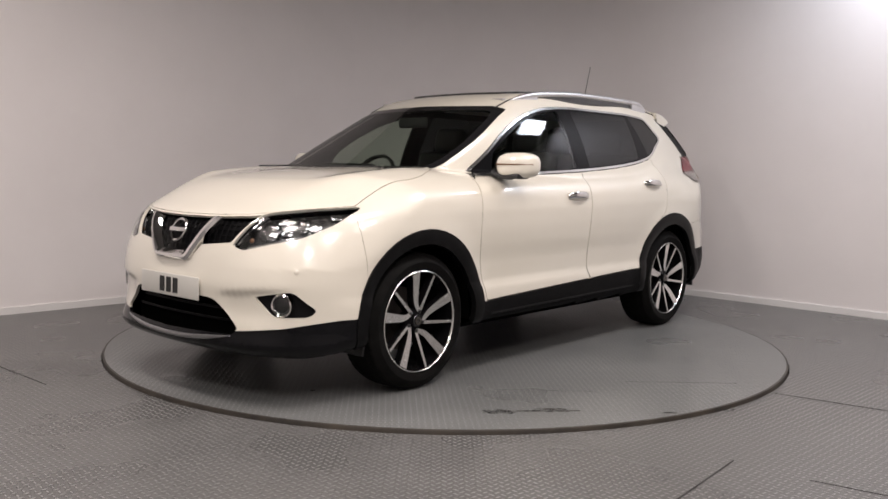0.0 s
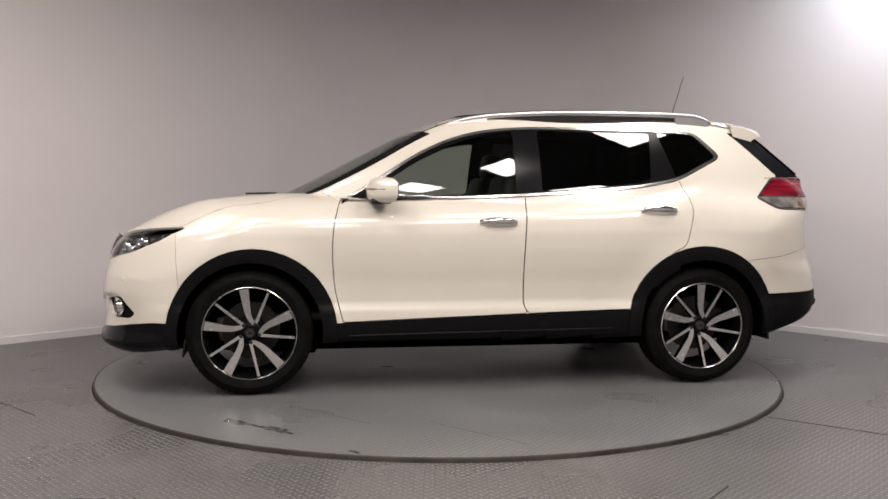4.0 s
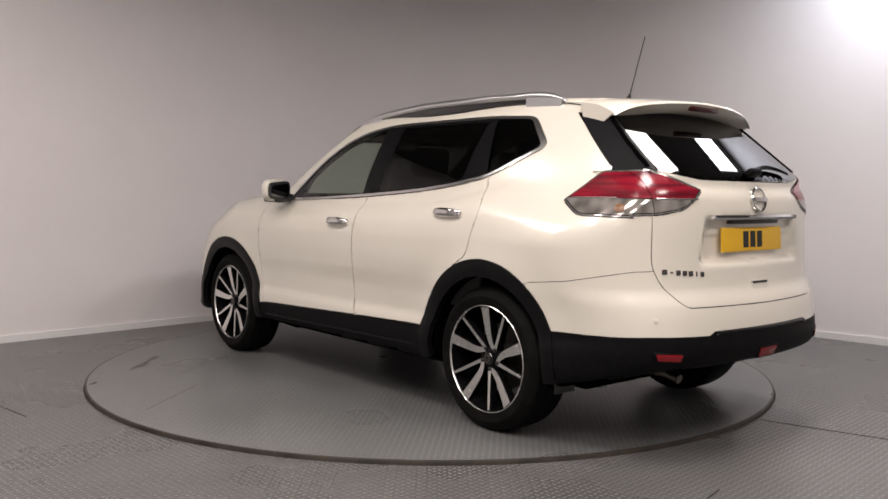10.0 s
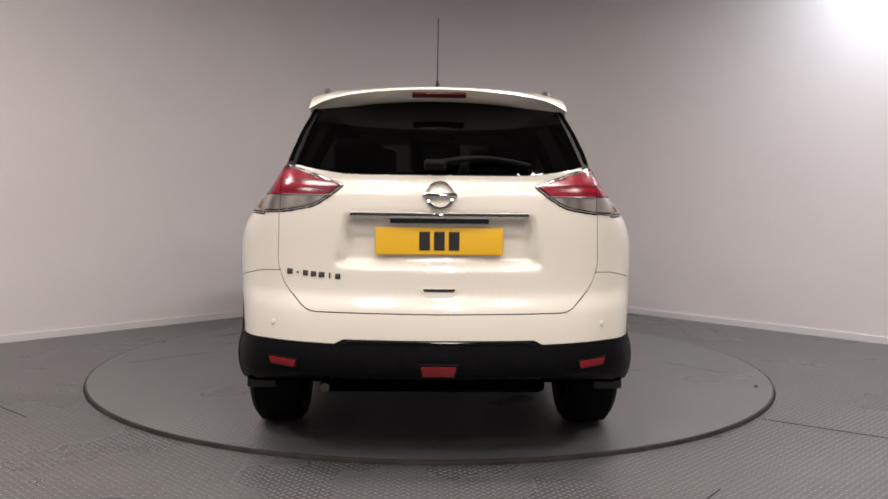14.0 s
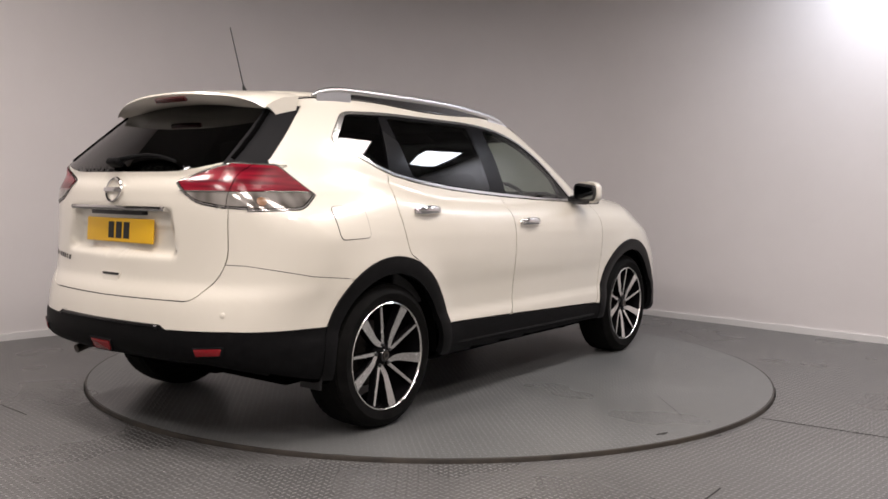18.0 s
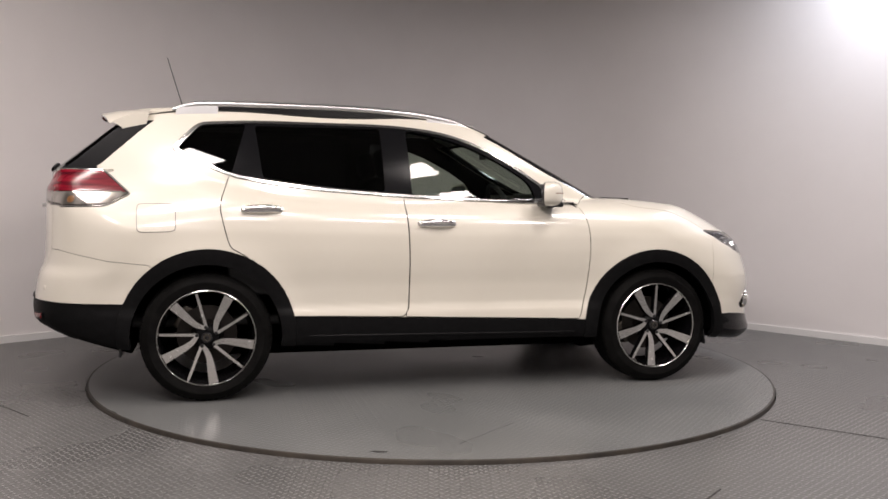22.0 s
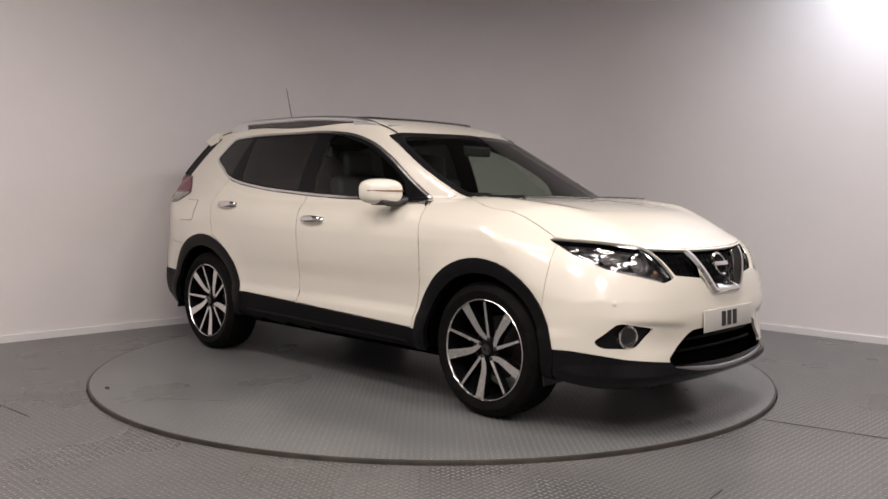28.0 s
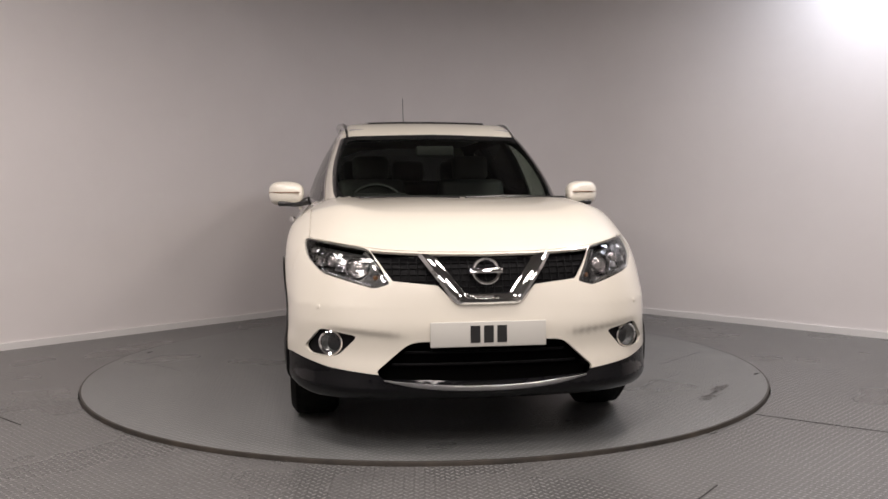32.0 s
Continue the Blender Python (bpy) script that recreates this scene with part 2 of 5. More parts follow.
def lathe(profile, n=64, bm=None, m=None):
    """Turn a closed profile of (radius, along y) about the y axis."""
    bm = bm or bmesh.new()
    rings = []
    for k in range(n):
        a = 2 * math.pi * k / n
        rings.append([bm.verts.new((r * math.cos(a), y, r * math.sin(a))) for r, y in profile])
    for k in range(n):
        p, q = rings[k], rings[(k + 1) % n]
        for j in range(len(profile)):
            jn = (j + 1) % len(profile)
            bm.faces.new((p[j], p[jn], q[jn], q[j]))
    if m:
        bmesh.ops.transform(bm, matrix=m, verts=[v for r in rings for v in r])
    bmesh.ops.recalc_face_normals(bm, faces=bm.faces)
    return bm


def slab(pts, depth, place, bevel=0.0, bm=None):
    """A plate with a 2D outline; place(u, v, w) gives the 3D point."""
    bm = bm or bmesh.new()
    lo = [bm.verts.new(place(u, v, 0)) for u, v in pts]
    hi = [bm.verts.new(place(u, v, depth)) for u, v in pts]
    bm.faces.new(lo)
    top = bm.faces.new(hi)
    for i in range(len(pts)):
        j = (i + 1) % len(pts)
        bm.faces.new((lo[i], lo[j], hi[j], hi[i]))
    bmesh.ops.recalc_face_normals(bm, faces=bm.faces)
    if bevel:
        bmesh.ops.bevel(bm, geom=list(top.edges), offset=bevel, segments=2, affect="EDGES", profile=0.5)
    return bm


def tube(path, radius, n=10, bm=None, squash=None):
    """A round bar along a list of points; radius may be a list."""
    bm = bm or bmesh.new()
    path = [Vector(p) for p in path]
    rad = [float(r) for r in radius] if isinstance(radius, (list, tuple)) else [float(radius)] * len(path)
    rings = []
    for i, p in enumerate(path):
        d = (path[min(i + 1, len(path) - 1)] - path[max(i - 1, 0)]).normalized()
        a = d.cross(Vector((0, 0, 1)))
        a = a.normalized() if a.length > 1e-3 else Vector((1, 0, 0))
        b = a.cross(d)
        s = squash or (1, 1)
        rings.append([bm.verts.new(p + rad[i] * (s[0] * math.cos(t) * a + s[1] * math.sin(t) * b)) for t in (2 * math.pi * k / n for k in range(n))])
    for p, q in zip(rings, rings[1:]):
        for k in range(n):
            bm.faces.new((p[k], p[(k + 1) % n], q[(k + 1) % n], q[k]))
    bm.faces.new(rings[0][::-1])
    bm.faces.new(rings[-1])
    bmesh.ops.recalc_face_normals(bm, faces=bm.faces)
    return bm


def rounded(pts, r, n=4):
    """Round a polygon's corners; r may be one radius per corner."""
    out = []
    rr = r if isinstance(r, (list, tuple)) else [r] * len(pts)
    for i, p in enumerate(pts):
        p, a, b = np.array(p, float), np.array(pts[i - 1], float), np.array(pts[(i + 1) % len(pts)], float)
        da, db = a - p, b - p
        c = min(rr[i], 0.45 * np.linalg.norm(da), 0.45 * np.linalg.norm(db))
        if c < 1e-4:
            out.append(tuple(p))
            continue
        s, e = p + da / np.linalg.norm(da) * c, p + db / np.linalg.norm(db) * c
        for k in range(n + 1):
            t = k / n
            out.append(tuple((1 - t) ** 2 * s + 2 * t * (1 - t) * p + t * t * e))
    return out

# ---- the room ----
FLOOR_Z = -0.02
C45 = math.sqrt(0.5)
# the two walls stand square to each other and meet in a rounded corner
LEFT_OFF, RIGHT_OFF, CORNER_R = 3.955, 4.64, 2.0


def wall_line():
    """Plan of the back wall: along the left wall, round the corner, along the right wall."""
    cx, cy = (RIGHT_OFF - LEFT_OFF) / 2, (RIGHT_OFF + LEFT_OFF) / 2
    left = lambda d: (cx - d * C45, cy - d * C45)
    right = lambda d: (cx + d * C45, cy - d * C45)
    pts = [left(8.5), left(6.5), left(5), left(3.5), left(CORNER_R + 0.6)]
    ox, oy = cx, cy - CORNER_R / C45
    for k in range(17):
        a = radians(135 - 90 * k / 16)
        pts.append((ox + CORNER_R * math.cos(a), oy + CORNER_R * math.sin(a)))
    return pts + [right(CORNER_R + 0.6), right(3.5), right(5), right(6.5), right(8.5)]


def band(line, z0, z1, thick, out=0.0):
    """A wall strip that follows a plan line; out: how far its face stands proud."""
    bm = bmesh.new()
    n = len(line)
    rows = []
    for i, (x, y) in enumerate(line):
        a, b = line[max(i - 1, 0)], line[min(i + 1, n - 1)]
        d = Vector((b[0] - a[0], b[1] - a[1])).normalized()
        nx, ny = d.y, -d.x
        f, k = (x + nx * out, y + ny * out), (x - nx * thick, y - ny * thick)
        rows.append([bm.verts.new((*f, z0)), bm.verts.new((*f, z1)), bm.verts.new((*k, z1)), bm.verts.new((*k, z0))])
    for p, q in zip(rows, rows[1:]):
        for j in range(4):
            bm.faces.new((p[j], p[(j + 1) % 4], q[(j + 1) % 4], q[j]))
    bm.faces.new(rows[0])
    bm.faces.new(rows[-1][::-1])
    bmesh.ops.recalc_face_normals(bm, faces=bm.faces)
    return bm


LINE = wall_line()
tagged(part("wall_north", band(LINE, FLOOR_Z, CEILING_Z, 0.15), WALL), "plain light grey painted wall with a rounded corner", "wall", kind="structure")
tagged(part("skirting", band(LINE, FLOOR_Z, FLOOR_Z + 0.055, 0.0, 0.014), SKIRTING), "low white gloss skirting along the wall", "skirting", kind="structure")
x0, y0 = LINE[0]
x1, y1 = LINE[-1]
BACK = [(x1, y1), (0.6, -8.9), (-0.6, -8.9), (x0, y0)]
tagged(part("wall_south", band(BACK, FLOOR_Z, CEILING_Z, 0.15), GREY_WALL), "plain mid grey painted wall behind the camera", "wall", kind="structure")


def ceiling():
    bm = bmesh.new()
    box(14.5, 14.5, 0.1, pose(0, -2.2, CEILING_Z + 0.05), bm=bm)
    return bm


tagged(part("ceiling", ceiling(), CEILING, smooth=False), "plain dark grey ceiling", "ceiling", kind="structure")


def led_panel(x, y, lit, turn=54):
    e = tagged(new("ceiling_light"), "square lit white LED panel set in the ceiling", "ceiling light", "ceiling light panels")
    e.matrix_basis = pose(x, y, CEILING_Z, 0, 0, turn)
    bm = bmesh.new()
    for m in (pose(0.31, 0, -0.006), pose(-0.31, 0, -0.006)):
        box(0.02, 0.64, 0.012, m, bm=bm)
    for m in (pose(0, 0.31, -0.006), pose(0, -0.31, -0.006)):
        box(0.60, 0.02, 0.012, m, bm=bm)
    part("frame", bm, SKIRTING, e, smooth=False)
    pane = part("diffuser", box(0.6, 0.6, 0.006, pose(0, 0, -0.004)), lit, e, "glowing white diffuser", smooth=False)
    pane.data.materials.append(SKIRTING)
    for f in pane.data.polygons:
        f.material_index = 0 if f.normal.z < -0.5 else 1
    return e


for px, py in PANELS:
    led_panel(px, py, PANEL_LIT)
for px, py in COOL_PANELS:
    led_panel(px, py, PANEL_COOL)

# ---- turntable and floor plates ----
DISC_R = 2.205


def ring_plate():
    """The fixed floor: one sheet with a round hole for the turntable."""
    bm = bmesh.new()
    n = 160
    hole, far = [], []
    for k in range(n):
        a = 2 * math.pi * k / n
        c, s = math.cos(a), math.sin(a)
        hole.append(bm.verts.new(((DISC_R + 0.006) * c, (DISC_R + 0.006) * s, FLOOR_Z)))
        q = 9.5 / max(abs(c), abs(s))
        far.append(bm.verts.new((q * c, q * s - 1.5, FLOOR_Z)))
    low = [bm.verts.new(v.co - Vector((0, 0, 0.03))) for v in hole]
    for k in range(n):
        j = (k + 1) % n
        bm.faces.new((hole[k], hole[j], far[j], far[k]))
        bm.faces.new((low[k], low[j], hole[j], hole[k]))
    bmesh.ops.recalc_face_normals(bm, faces=bm.faces)
    return bm


tagged(part("floor", ring_plate(), FLOOR, smooth=False), "grey painted steel chequer plate floor", "floor", kind="structure")


def tread_bars():
    """The raised bars of the plates nearest the camera, laid crosswise in a chequer."""
    vs, fs = [], []
    turn = radians(-TREAD_TURN)
    ct, st = math.cos(turn), math.sin(turn)
    q = TREAD_PITCH / 0.042
    a, b, h = 0.0185 * q, 0.0066 * q, 0.0024
    for i in range(-190, 70):
        for j in range(-190, 70):
            gu, gv = (i + 0.5) * TREAD_PITCH, (j + 0.5) * TREAD_PITCH
            x, y = gu * ct - gv * st, gu * st + gv * ct
            if not (-3.2 < x < 3.4 and -3.8 < y < -0.9) or math.hypot(x, y) < DISC_R + 0.03:
                continue
            along = (i + j) % 2 == 1
            ring = [(-a, 0, 0), (-a * 0.6, -b, 0), (a * 0.6, -b, 0), (a, 0, 0), (a * 0.6, b, 0), (-a * 0.6, b, 0), (-a * 0.55, 0, h), (a * 0.55, 0, h)]
            k = len(vs)
            for u, v, w in ring:
                du, dv = (u, v) if along else (-v, u)
                vs.append((x + du * ct - dv * st, y + du * st + dv * ct, FLOOR_Z + w))
            fs += [(k, k + 1, k + 6), (k + 1, k + 2, k + 7, k + 6), (k + 2, k + 3, k + 7), (k + 3, k + 4, k + 7), (k + 4, k + 5, k + 6, k + 7), (k + 5, k, k + 6)]
    me = bpy.data.meshes.new("tread_bars")
    me.from_pydata(vs, [], fs)
    me.materials.append(FLOOR)
    me.shade_smooth()
    return me


tagged(new("tread_bars", tread_bars()), "raised steel tread bars of the floor plates", "tread", kind="stuff")
JOINT = material("floor_joint", (0.02, 0.019, 0.018), 0.8)


def joint(a, b, width=0.007):
    bm = bmesh.new()
    d = (Vector(b) - Vector(a))
    bm_m = pose((a[0] + b[0]) / 2, (a[1] + b[1]) / 2, FLOOR_Z + 0.0012, 0, 0, math.degrees(math.atan2(d.y, d.x)))
    box(d.length, width, 0.0016, bm_m, bm=bm)
    tagged(part("floor_joint", bm, JOINT, smooth=False), "dark seam between chequer plates of the floor", "floor seam", kind="structure")


joint((-3.4, -0.32), (-2.09, -1.46))
joint((1.75, -1.385), (3.4, -2.55), 0.006)
joint((0.75, -3.02), (1.17, -2.49))
joint((1.39, -2.70), (2.2, -3.25), 0.005)

turntable = tagged(new("turntable"), "round grey steel vehicle turntable with a dark edge", "turntable")


def disc():
    bm = bmesh.new()
    n = 160
    prof = [(0.0001, 0), (1.1, 0), (DISC_R - 0.03, 0), (DISC_R - 0.012, 0)]
    rings = [[bm.verts.new((r * math.cos(2 * math.pi * k / n), r * math.sin(2 * math.pi * k / n), z)) for k in range(n)] for r, z in prof[1:]]
    bm.faces.new(rings[0])
    for p, q in zip(rings, rings[1:]):
        for k in range(n):
            bm.faces.new((p[k], p[(k + 1) % n], q[(k + 1) % n], q[k]))
    bmesh.ops.recalc_face_normals(bm, faces=bm.faces)
    return bm


part("deck", disc(), DISC, turntable, smooth=False)


def rim_band():
    bm = bmesh.new()
    prof = [(DISC_R - 0.012, 0.0), (DISC_R - 0.002, -0.001), (DISC_R, -0.004), (DISC_R, -0.05), (DISC_R - 0.012, -0.05)]
    lathe(prof, 200, bm, pose(0, 0, 0, 90, 0, 0))
    return bm


part("edge_band", rim_band(), EDGE_RUBBER, turntable, "dark worn rubber edge")


def stain_blob(x, y, rx, ry, turn, seed):
    rnd = random.Random(seed)
    bm = bmesh.new()
    pts = []
    for k in range(26):
        a = 2 * math.pi * k / 26
        q = 1 + 0.25 * rnd.uniform(-1, 1)
        pts.append(bm.verts.new(pose(x, y, 0.0012, 0, 0, turn) @ Vector((rx * q * math.cos(a), ry * q * math.sin(a), 0))))
    bm.faces.new(pts)
    return bm

# ---- the car: x forward, y to its left, z up, origin midway between the axles on the ground ----
def curve(xs, ys):
    """A smooth monotone-friendly cubic through points, as a function of arrays."""
    xs, ys = np.array(xs, float), np.array(ys, float)
    h, d = np.diff(xs), np.diff(ys) / np.diff(xs)
    m = np.zeros(len(xs))
    m[0], m[-1] = d[0], d[-1]
    for i in range(1, len(xs) - 1):
        if d[i - 1] * d[i] > 0:
            w1, w2 = 2 * h[i] + h[i - 1], h[i] + 2 * h[i - 1]
            m[i] = (w1 + w2) / (w1 / d[i - 1] + w2 / d[i])

    def f(x):
        x = np.asarray(x, float)
        xc = np.clip(x, xs[0], xs[-1])
        i = np.clip(np.searchsorted(xs, xc, side="right") - 1, 0, len(xs) - 2)
        t = (xc - xs[i]) / h[i]
        v = (2 * t**3 - 3 * t**2 + 1) * ys[i] + (t**3 - 2 * t**2 + t) * h[i] * m[i] + (-2 * t**3 + 3 * t**2) * ys[i + 1] + (t**3 - t**2) * h[i] * m[i + 1]
        return v + np.where(x < xs[0], (x - xs[0]) * m[0], 0) + np.where(x > xs[-1], (x - xs[-1]) * m[-1], 0)

    return f


nose = curve([0.18, 0.24, 0.30, 0.36, 0.46, 0.56, 0.66, 0.76, 0.84, 0.90, 0.96], [2.15, 2.242, 2.272, 2.252, 2.250, 2.254, 2.241, 2.220, 2.190, 2.142, 2.04])
tail = curve([0.22, 0.32, 0.40, 0.50, 0.60, 0.68, 0.76, 0.90, 1.05, 1.18, 1.26], [-2.05, -2.25, -2.315, -2.34, -2.33, -2.315, -2.285, -2.275, -2.27, -2.255, -2.22])
side_low = curve([0.20, 0.30, 0.40, 0.465, 0.53, 0.62, 0.74, 0.84, 0.91, 0.97, 1.03, 1.08, 1.13, 1.18, 1.28], [0.85, 0.885, 0.894, 0.891, 0.876, 0.879, 0.894, 0.902, 0.903, 0.896, 0.879, 0.853, 0.820, 0.785, 0.725])
side_top = lambda z: 0.723 - 0.478 * (z - 1.35) - 0.45 * (z - 1.35) ** 2
hood = curve([-2.4, -2.2, -2.05, -1.9, -1.65, -1.2, -0.8, 0.6, 1.0, 1.3, 1.6, 1.85, 2.02, 2.14, 2.24], [1.19, 1.225, 1.30, 1.37, 1.40, 1.26, 1.185, 1.165, 1.152, 1.133, 1.103, 1.055, 0.998, 0.938, 0.87])
roof = curve([-2.1, -1.7, -1.4, -1.0, -0.5, -0.1, 0.2, 0.5], [1.595, 1.637, 1.655, 1.670, 1.672, 1.655, 1.622, 1.56])
BELT = curve([-2.4, -1.75, -1.2, -0.25, 0.5, 0.9], [-0.01, 0.0, 0.03, 0.0, -0.02, -0.03])
AXLES = (1.3525, -1.3525)


def smax(a, b, k):
    h = np.maximum(k - np.abs(a - b), 0) / k
    return np.maximum(a, b) + h * h * k / 4


def smin(a, b, k):
    return -smax(-a, -b, k)


def two_fields(p):
    """The lower body and the cabin: each negative inside, positive outside."""
    x, y, z = p[:, 0], np.abs(p[:, 1]), p[:, 2]
    bow_f = (0.15 * y**2 + 0.62 * y**6) * (1 + 0.55 * np.clip(z - 0.66, 0, 0.4) / 0.4)
    bow_r = 0.2 * y**2 + 0.7 * y**8
    soft = lambda v, w: 1 / (1 + np.exp(-np.clip(v / w, -40, 40)))
    channel = 0.016 * soft(y - 0.40, 0.02) * soft(0.70 - y, 0.03) * soft(0.548 - 0.10 * (0.55 - y) - z, 0.005) * soft(z - 0.41, 0.02)
    f_nose = (x - nose(z) + bow_f + channel) * 0.9
    dent = 0.046 * soft(0.372 + 0.22 * (1.0 - z) - y, 0.008) * soft(z - 0.868, 0.007) * soft(1.064 - z, 0.006)
    f_tail = (tail(z) + bow_r + dent - x) * 0.9
    zs = z - np.clip(BELT(x), -0.05, 0.1) * np.clip((z - 0.8) / 0.3, 0, 1)
    taper = 0.05 * np.clip((x - 1.2) / 1.0, 0, 1) ** 2 * np.clip((z - 0.5) / 0.4, 0, 1)
    taper = taper + 0.045 * np.clip((-x - 1.55) / 0.5, 0, 1.5) ** 2 + 0.035 * np.clip((-x - 1.25) / 0.5, 0, 1) * np.clip((z - 0.95) / 0.2, 0, 1)
    flare = sum(0.016 * np.exp(-(((np.hypot(x - ax, z - 0.36) - 0.44) / 0.09) ** 2)) for ax in AXLES) * np.clip((z - 0.2) / 0.2, 0, 1)
    f_side = y - side_low(zs) + taper - flare
    f_hood = (z - hood(x) + 0.045 * y**2 + 0.16 * np.clip(y - 0.42, 0, 1) ** 2 - 0.024 * np.exp(-(((y - 0.62) / 0.11) ** 2)) * np.clip((x - 0.8) / 0.4, 0, 1)) * 0.95
    f_low = smax(smax(smax(f_side, f_hood, 0.10), f_nose, 0.07), smax(f_tail, 0.275 - 0.04 * np.clip((x - 1.7) / 0.3, 0, 1) + 0.13 * np.clip((-x - 1.75) / 0.45, 0, 1) - z, 0.05), 0.07)
    screen = x - (1.185 - (z - 1.13) * 1.92) + 0.30 * y**2 + 0.25 * np.clip(y - 0.5, 0, 1) ** 2
    taper_c = 0.085 * np.clip((-x - 0.95) / 0.95, 0, 1.4) ** 2 + 0.066 * np.clip((x + 0.25) / 0.75, 0, 2) ** 1.6
    f_glass = y - side_top(z) + taper_c
    f_roof = z - roof(x) + 0.045 * y**2 + 0.06 * np.clip(y - 0.3, 0, 1) ** 2
    back = (-2.205 + (smax(z, 1.262 + 0 * z, 0.02) - 1.286) * 1.26) + 0.22 * y**2 + 0.35 * y**6 - x
    f_cab = smax(smax(smax(smax(f_glass * 0.93, f_roof, 0.045), screen * 0.46, 0.05), back * 0.62, 0.015), 0.98 - z, 0.02)
    return f_low, f_cab, back, f_glass


def body_field(p):
    return smin(*two_fields(p)[:2], 0.012)


def body_normal(p, field=body_field):
    g = np.empty_like(p)
    for i in range(3):
        d = np.zeros(3)
        d[i] = 0.004
        g[:, i] = field(p + d) - field(p - d)
    return g / np.maximum(np.linalg.norm(g, axis=1), 1e-9)[:, None]


SEARCH = 22


def shoot(origin, way, far=2.2):
    lo, hi = np.zeros(len(origin)), np.full(len(origin), far)
    for _ in range(SEARCH):
        mid = (lo + hi) / 2
        ins = body_field(origin + way * mid[:, None]) < 0
        lo, hi = np.where(ins, mid, lo), np.where(ins, hi, mid)
    return origin + way * lo[:, None]


class Sheet:
    """One view of the body as a grid of surface places and normals, for quick look-up."""

    def __init__(self, us, vs, start, way):
        self.us, self.vs = us, vs
        u, v = np.meshgrid(us, vs, indexing="ij")
        o = start(u.ravel(), v.ravel())
        p = shoot(o, np.broadcast_to(np.array(way, float), o.shape))
        self.p, self.n = p.reshape(*u.shape, 3), body_normal(p).reshape(*u.shape, 3)

    def at(self, u, v):
        fu = np.clip((u - self.us[0]) / (self.us[1] - self.us[0]), 0, len(self.us) - 1.001)
        fv = np.clip((v - self.vs[0]) / (self.vs[1] - self.vs[0]), 0, len(self.vs) - 1.001)
        i, j = int(fu), int(fv)
        a, b = fu - i, fv - j
        mix = lambda g: (g[i, j] * (1 - a) + g[i + 1, j] * a) * (1 - b) + (g[i, j + 1] * (1 - a) + g[i + 1, j + 1] * a) * b
        p, n = mix(self.p), mix(self.n)
        return [float(k) for k in p], Vector([float(k) for k in n]).normalized()


SIDE = Sheet(np.arange(-2.06, 1.8, 0.02), np.arange(0.4, 1.25, 0.01), lambda u, v: np.stack([u, 0 * u, v], 1), (0, 1, 0))
FRONT = Sheet(np.arange(0.0, 0.86, 0.01), np.arange(0.26, 1.17, 0.01), lambda u, v: np.stack([0 * u + 0.9, u, v], 1), (1, 0, 0))
REAR = Sheet(np.arange(0.0, 0.80, 0.01), np.arange(0.38, 1.33, 0.01), lambda u, v: np.stack([0 * u - 1.5, u, v], 1), (-1, 0, 0))
TOP = Sheet(np.arange(-1.75, 0.4, 0.02), np.arange(0.0, 0.62, 0.02), lambda u, v: np.stack([u, v, 0 * u + 0.9], 1), (0, 0, 1))


def on_side(x, z, sign=1):
    """The point of the body's side at (x, z), and its normal."""
    p, n = SIDE.at(x, z)
    return Vector((x, sign * p[1], z)), Vector((n.x, sign * n.y, n.z))


def on_end(y, z, front=True):
    p, n = (FRONT if front else REAR).at(abs(y), z)
    s = 1 if y >= 0 else -1
    return Vector((p[0], y, z)), Vector((n.x, s * n.y, n.z)).normalized()


def on_top(x, y):
    p, n = TOP.at(x, abs(y))
    s = 1 if y >= 0 else -1
    return Vector((x, y, p[2])), Vector((n.x, s * n.y, n.z))


def half_shell():
    """A net of quads over the left half of the body, shot outward from a line along its middle."""
    xs = np.linspace(-1.5, 1.5, 104)
    caps = np.radians(90) * (np.linspace(0, 1, 50)[1:]) ** 0.92
    stations = [(-1.5, -a) for a in caps[::-1]] + [(x, 0.0) for x in xs] + [(1.5, a) for a in caps]
    phi = np.radians(np.linspace(-90, 90, 146))
    o, d = [], []
    for x, a in stations:
        z0 = 0.82 + 0.14 * np.clip(-x / 1.5, 0, 1)
        o.append(np.stack([np.full_like(phi, x), 0 * phi, np.full_like(phi, z0)], 1))
        d.append(np.stack([np.full_like(phi, np.sin(a)), np.cos(a) * np.cos(phi), np.cos(a) * np.sin(phi)], 1))
    o, d = np.concatenate(o), np.concatenate(d)
    p = shoot(o, d)
    p[:, 1] = np.where(p[:, 1] < 1e-4, 0, p[:, 1])
    n, m = len(stations), len(phi)
    return p.reshape(n, m, 3)


def shell_bmesh():
    net = half_shell()
    n, m, _ = net.shape
    bm = bmesh.new()
    vs = [[bm.verts.new(net[i, j]) for j in range(m)] for i in range(n)]
    for i in range(n - 1):
        for j in range(m - 1):
            bm.faces.new((vs[i][j], vs[i][j + 1], vs[i + 1][j + 1], vs[i + 1][j]))
    bmesh.ops.remove_doubles(bm, verts=bm.verts, dist=2e-4)
    return bm


def inside(pts, poly):
    """Which of the 2D points lie in the polygon."""
    x, y = pts[:, 0], pts[:, 1]
    hit = np.zeros(len(pts), bool)
    for (ax, ay), (bx, by) in zip(poly, list(poly[1:]) + [poly[0]]):
        c = (ay > y) != (by > y)
        with np.errstate(divide="ignore", invalid="ignore"):
            hit ^= c & (x < (bx - ax) * (y - ay) / (by - ay) + ax)
    return hit


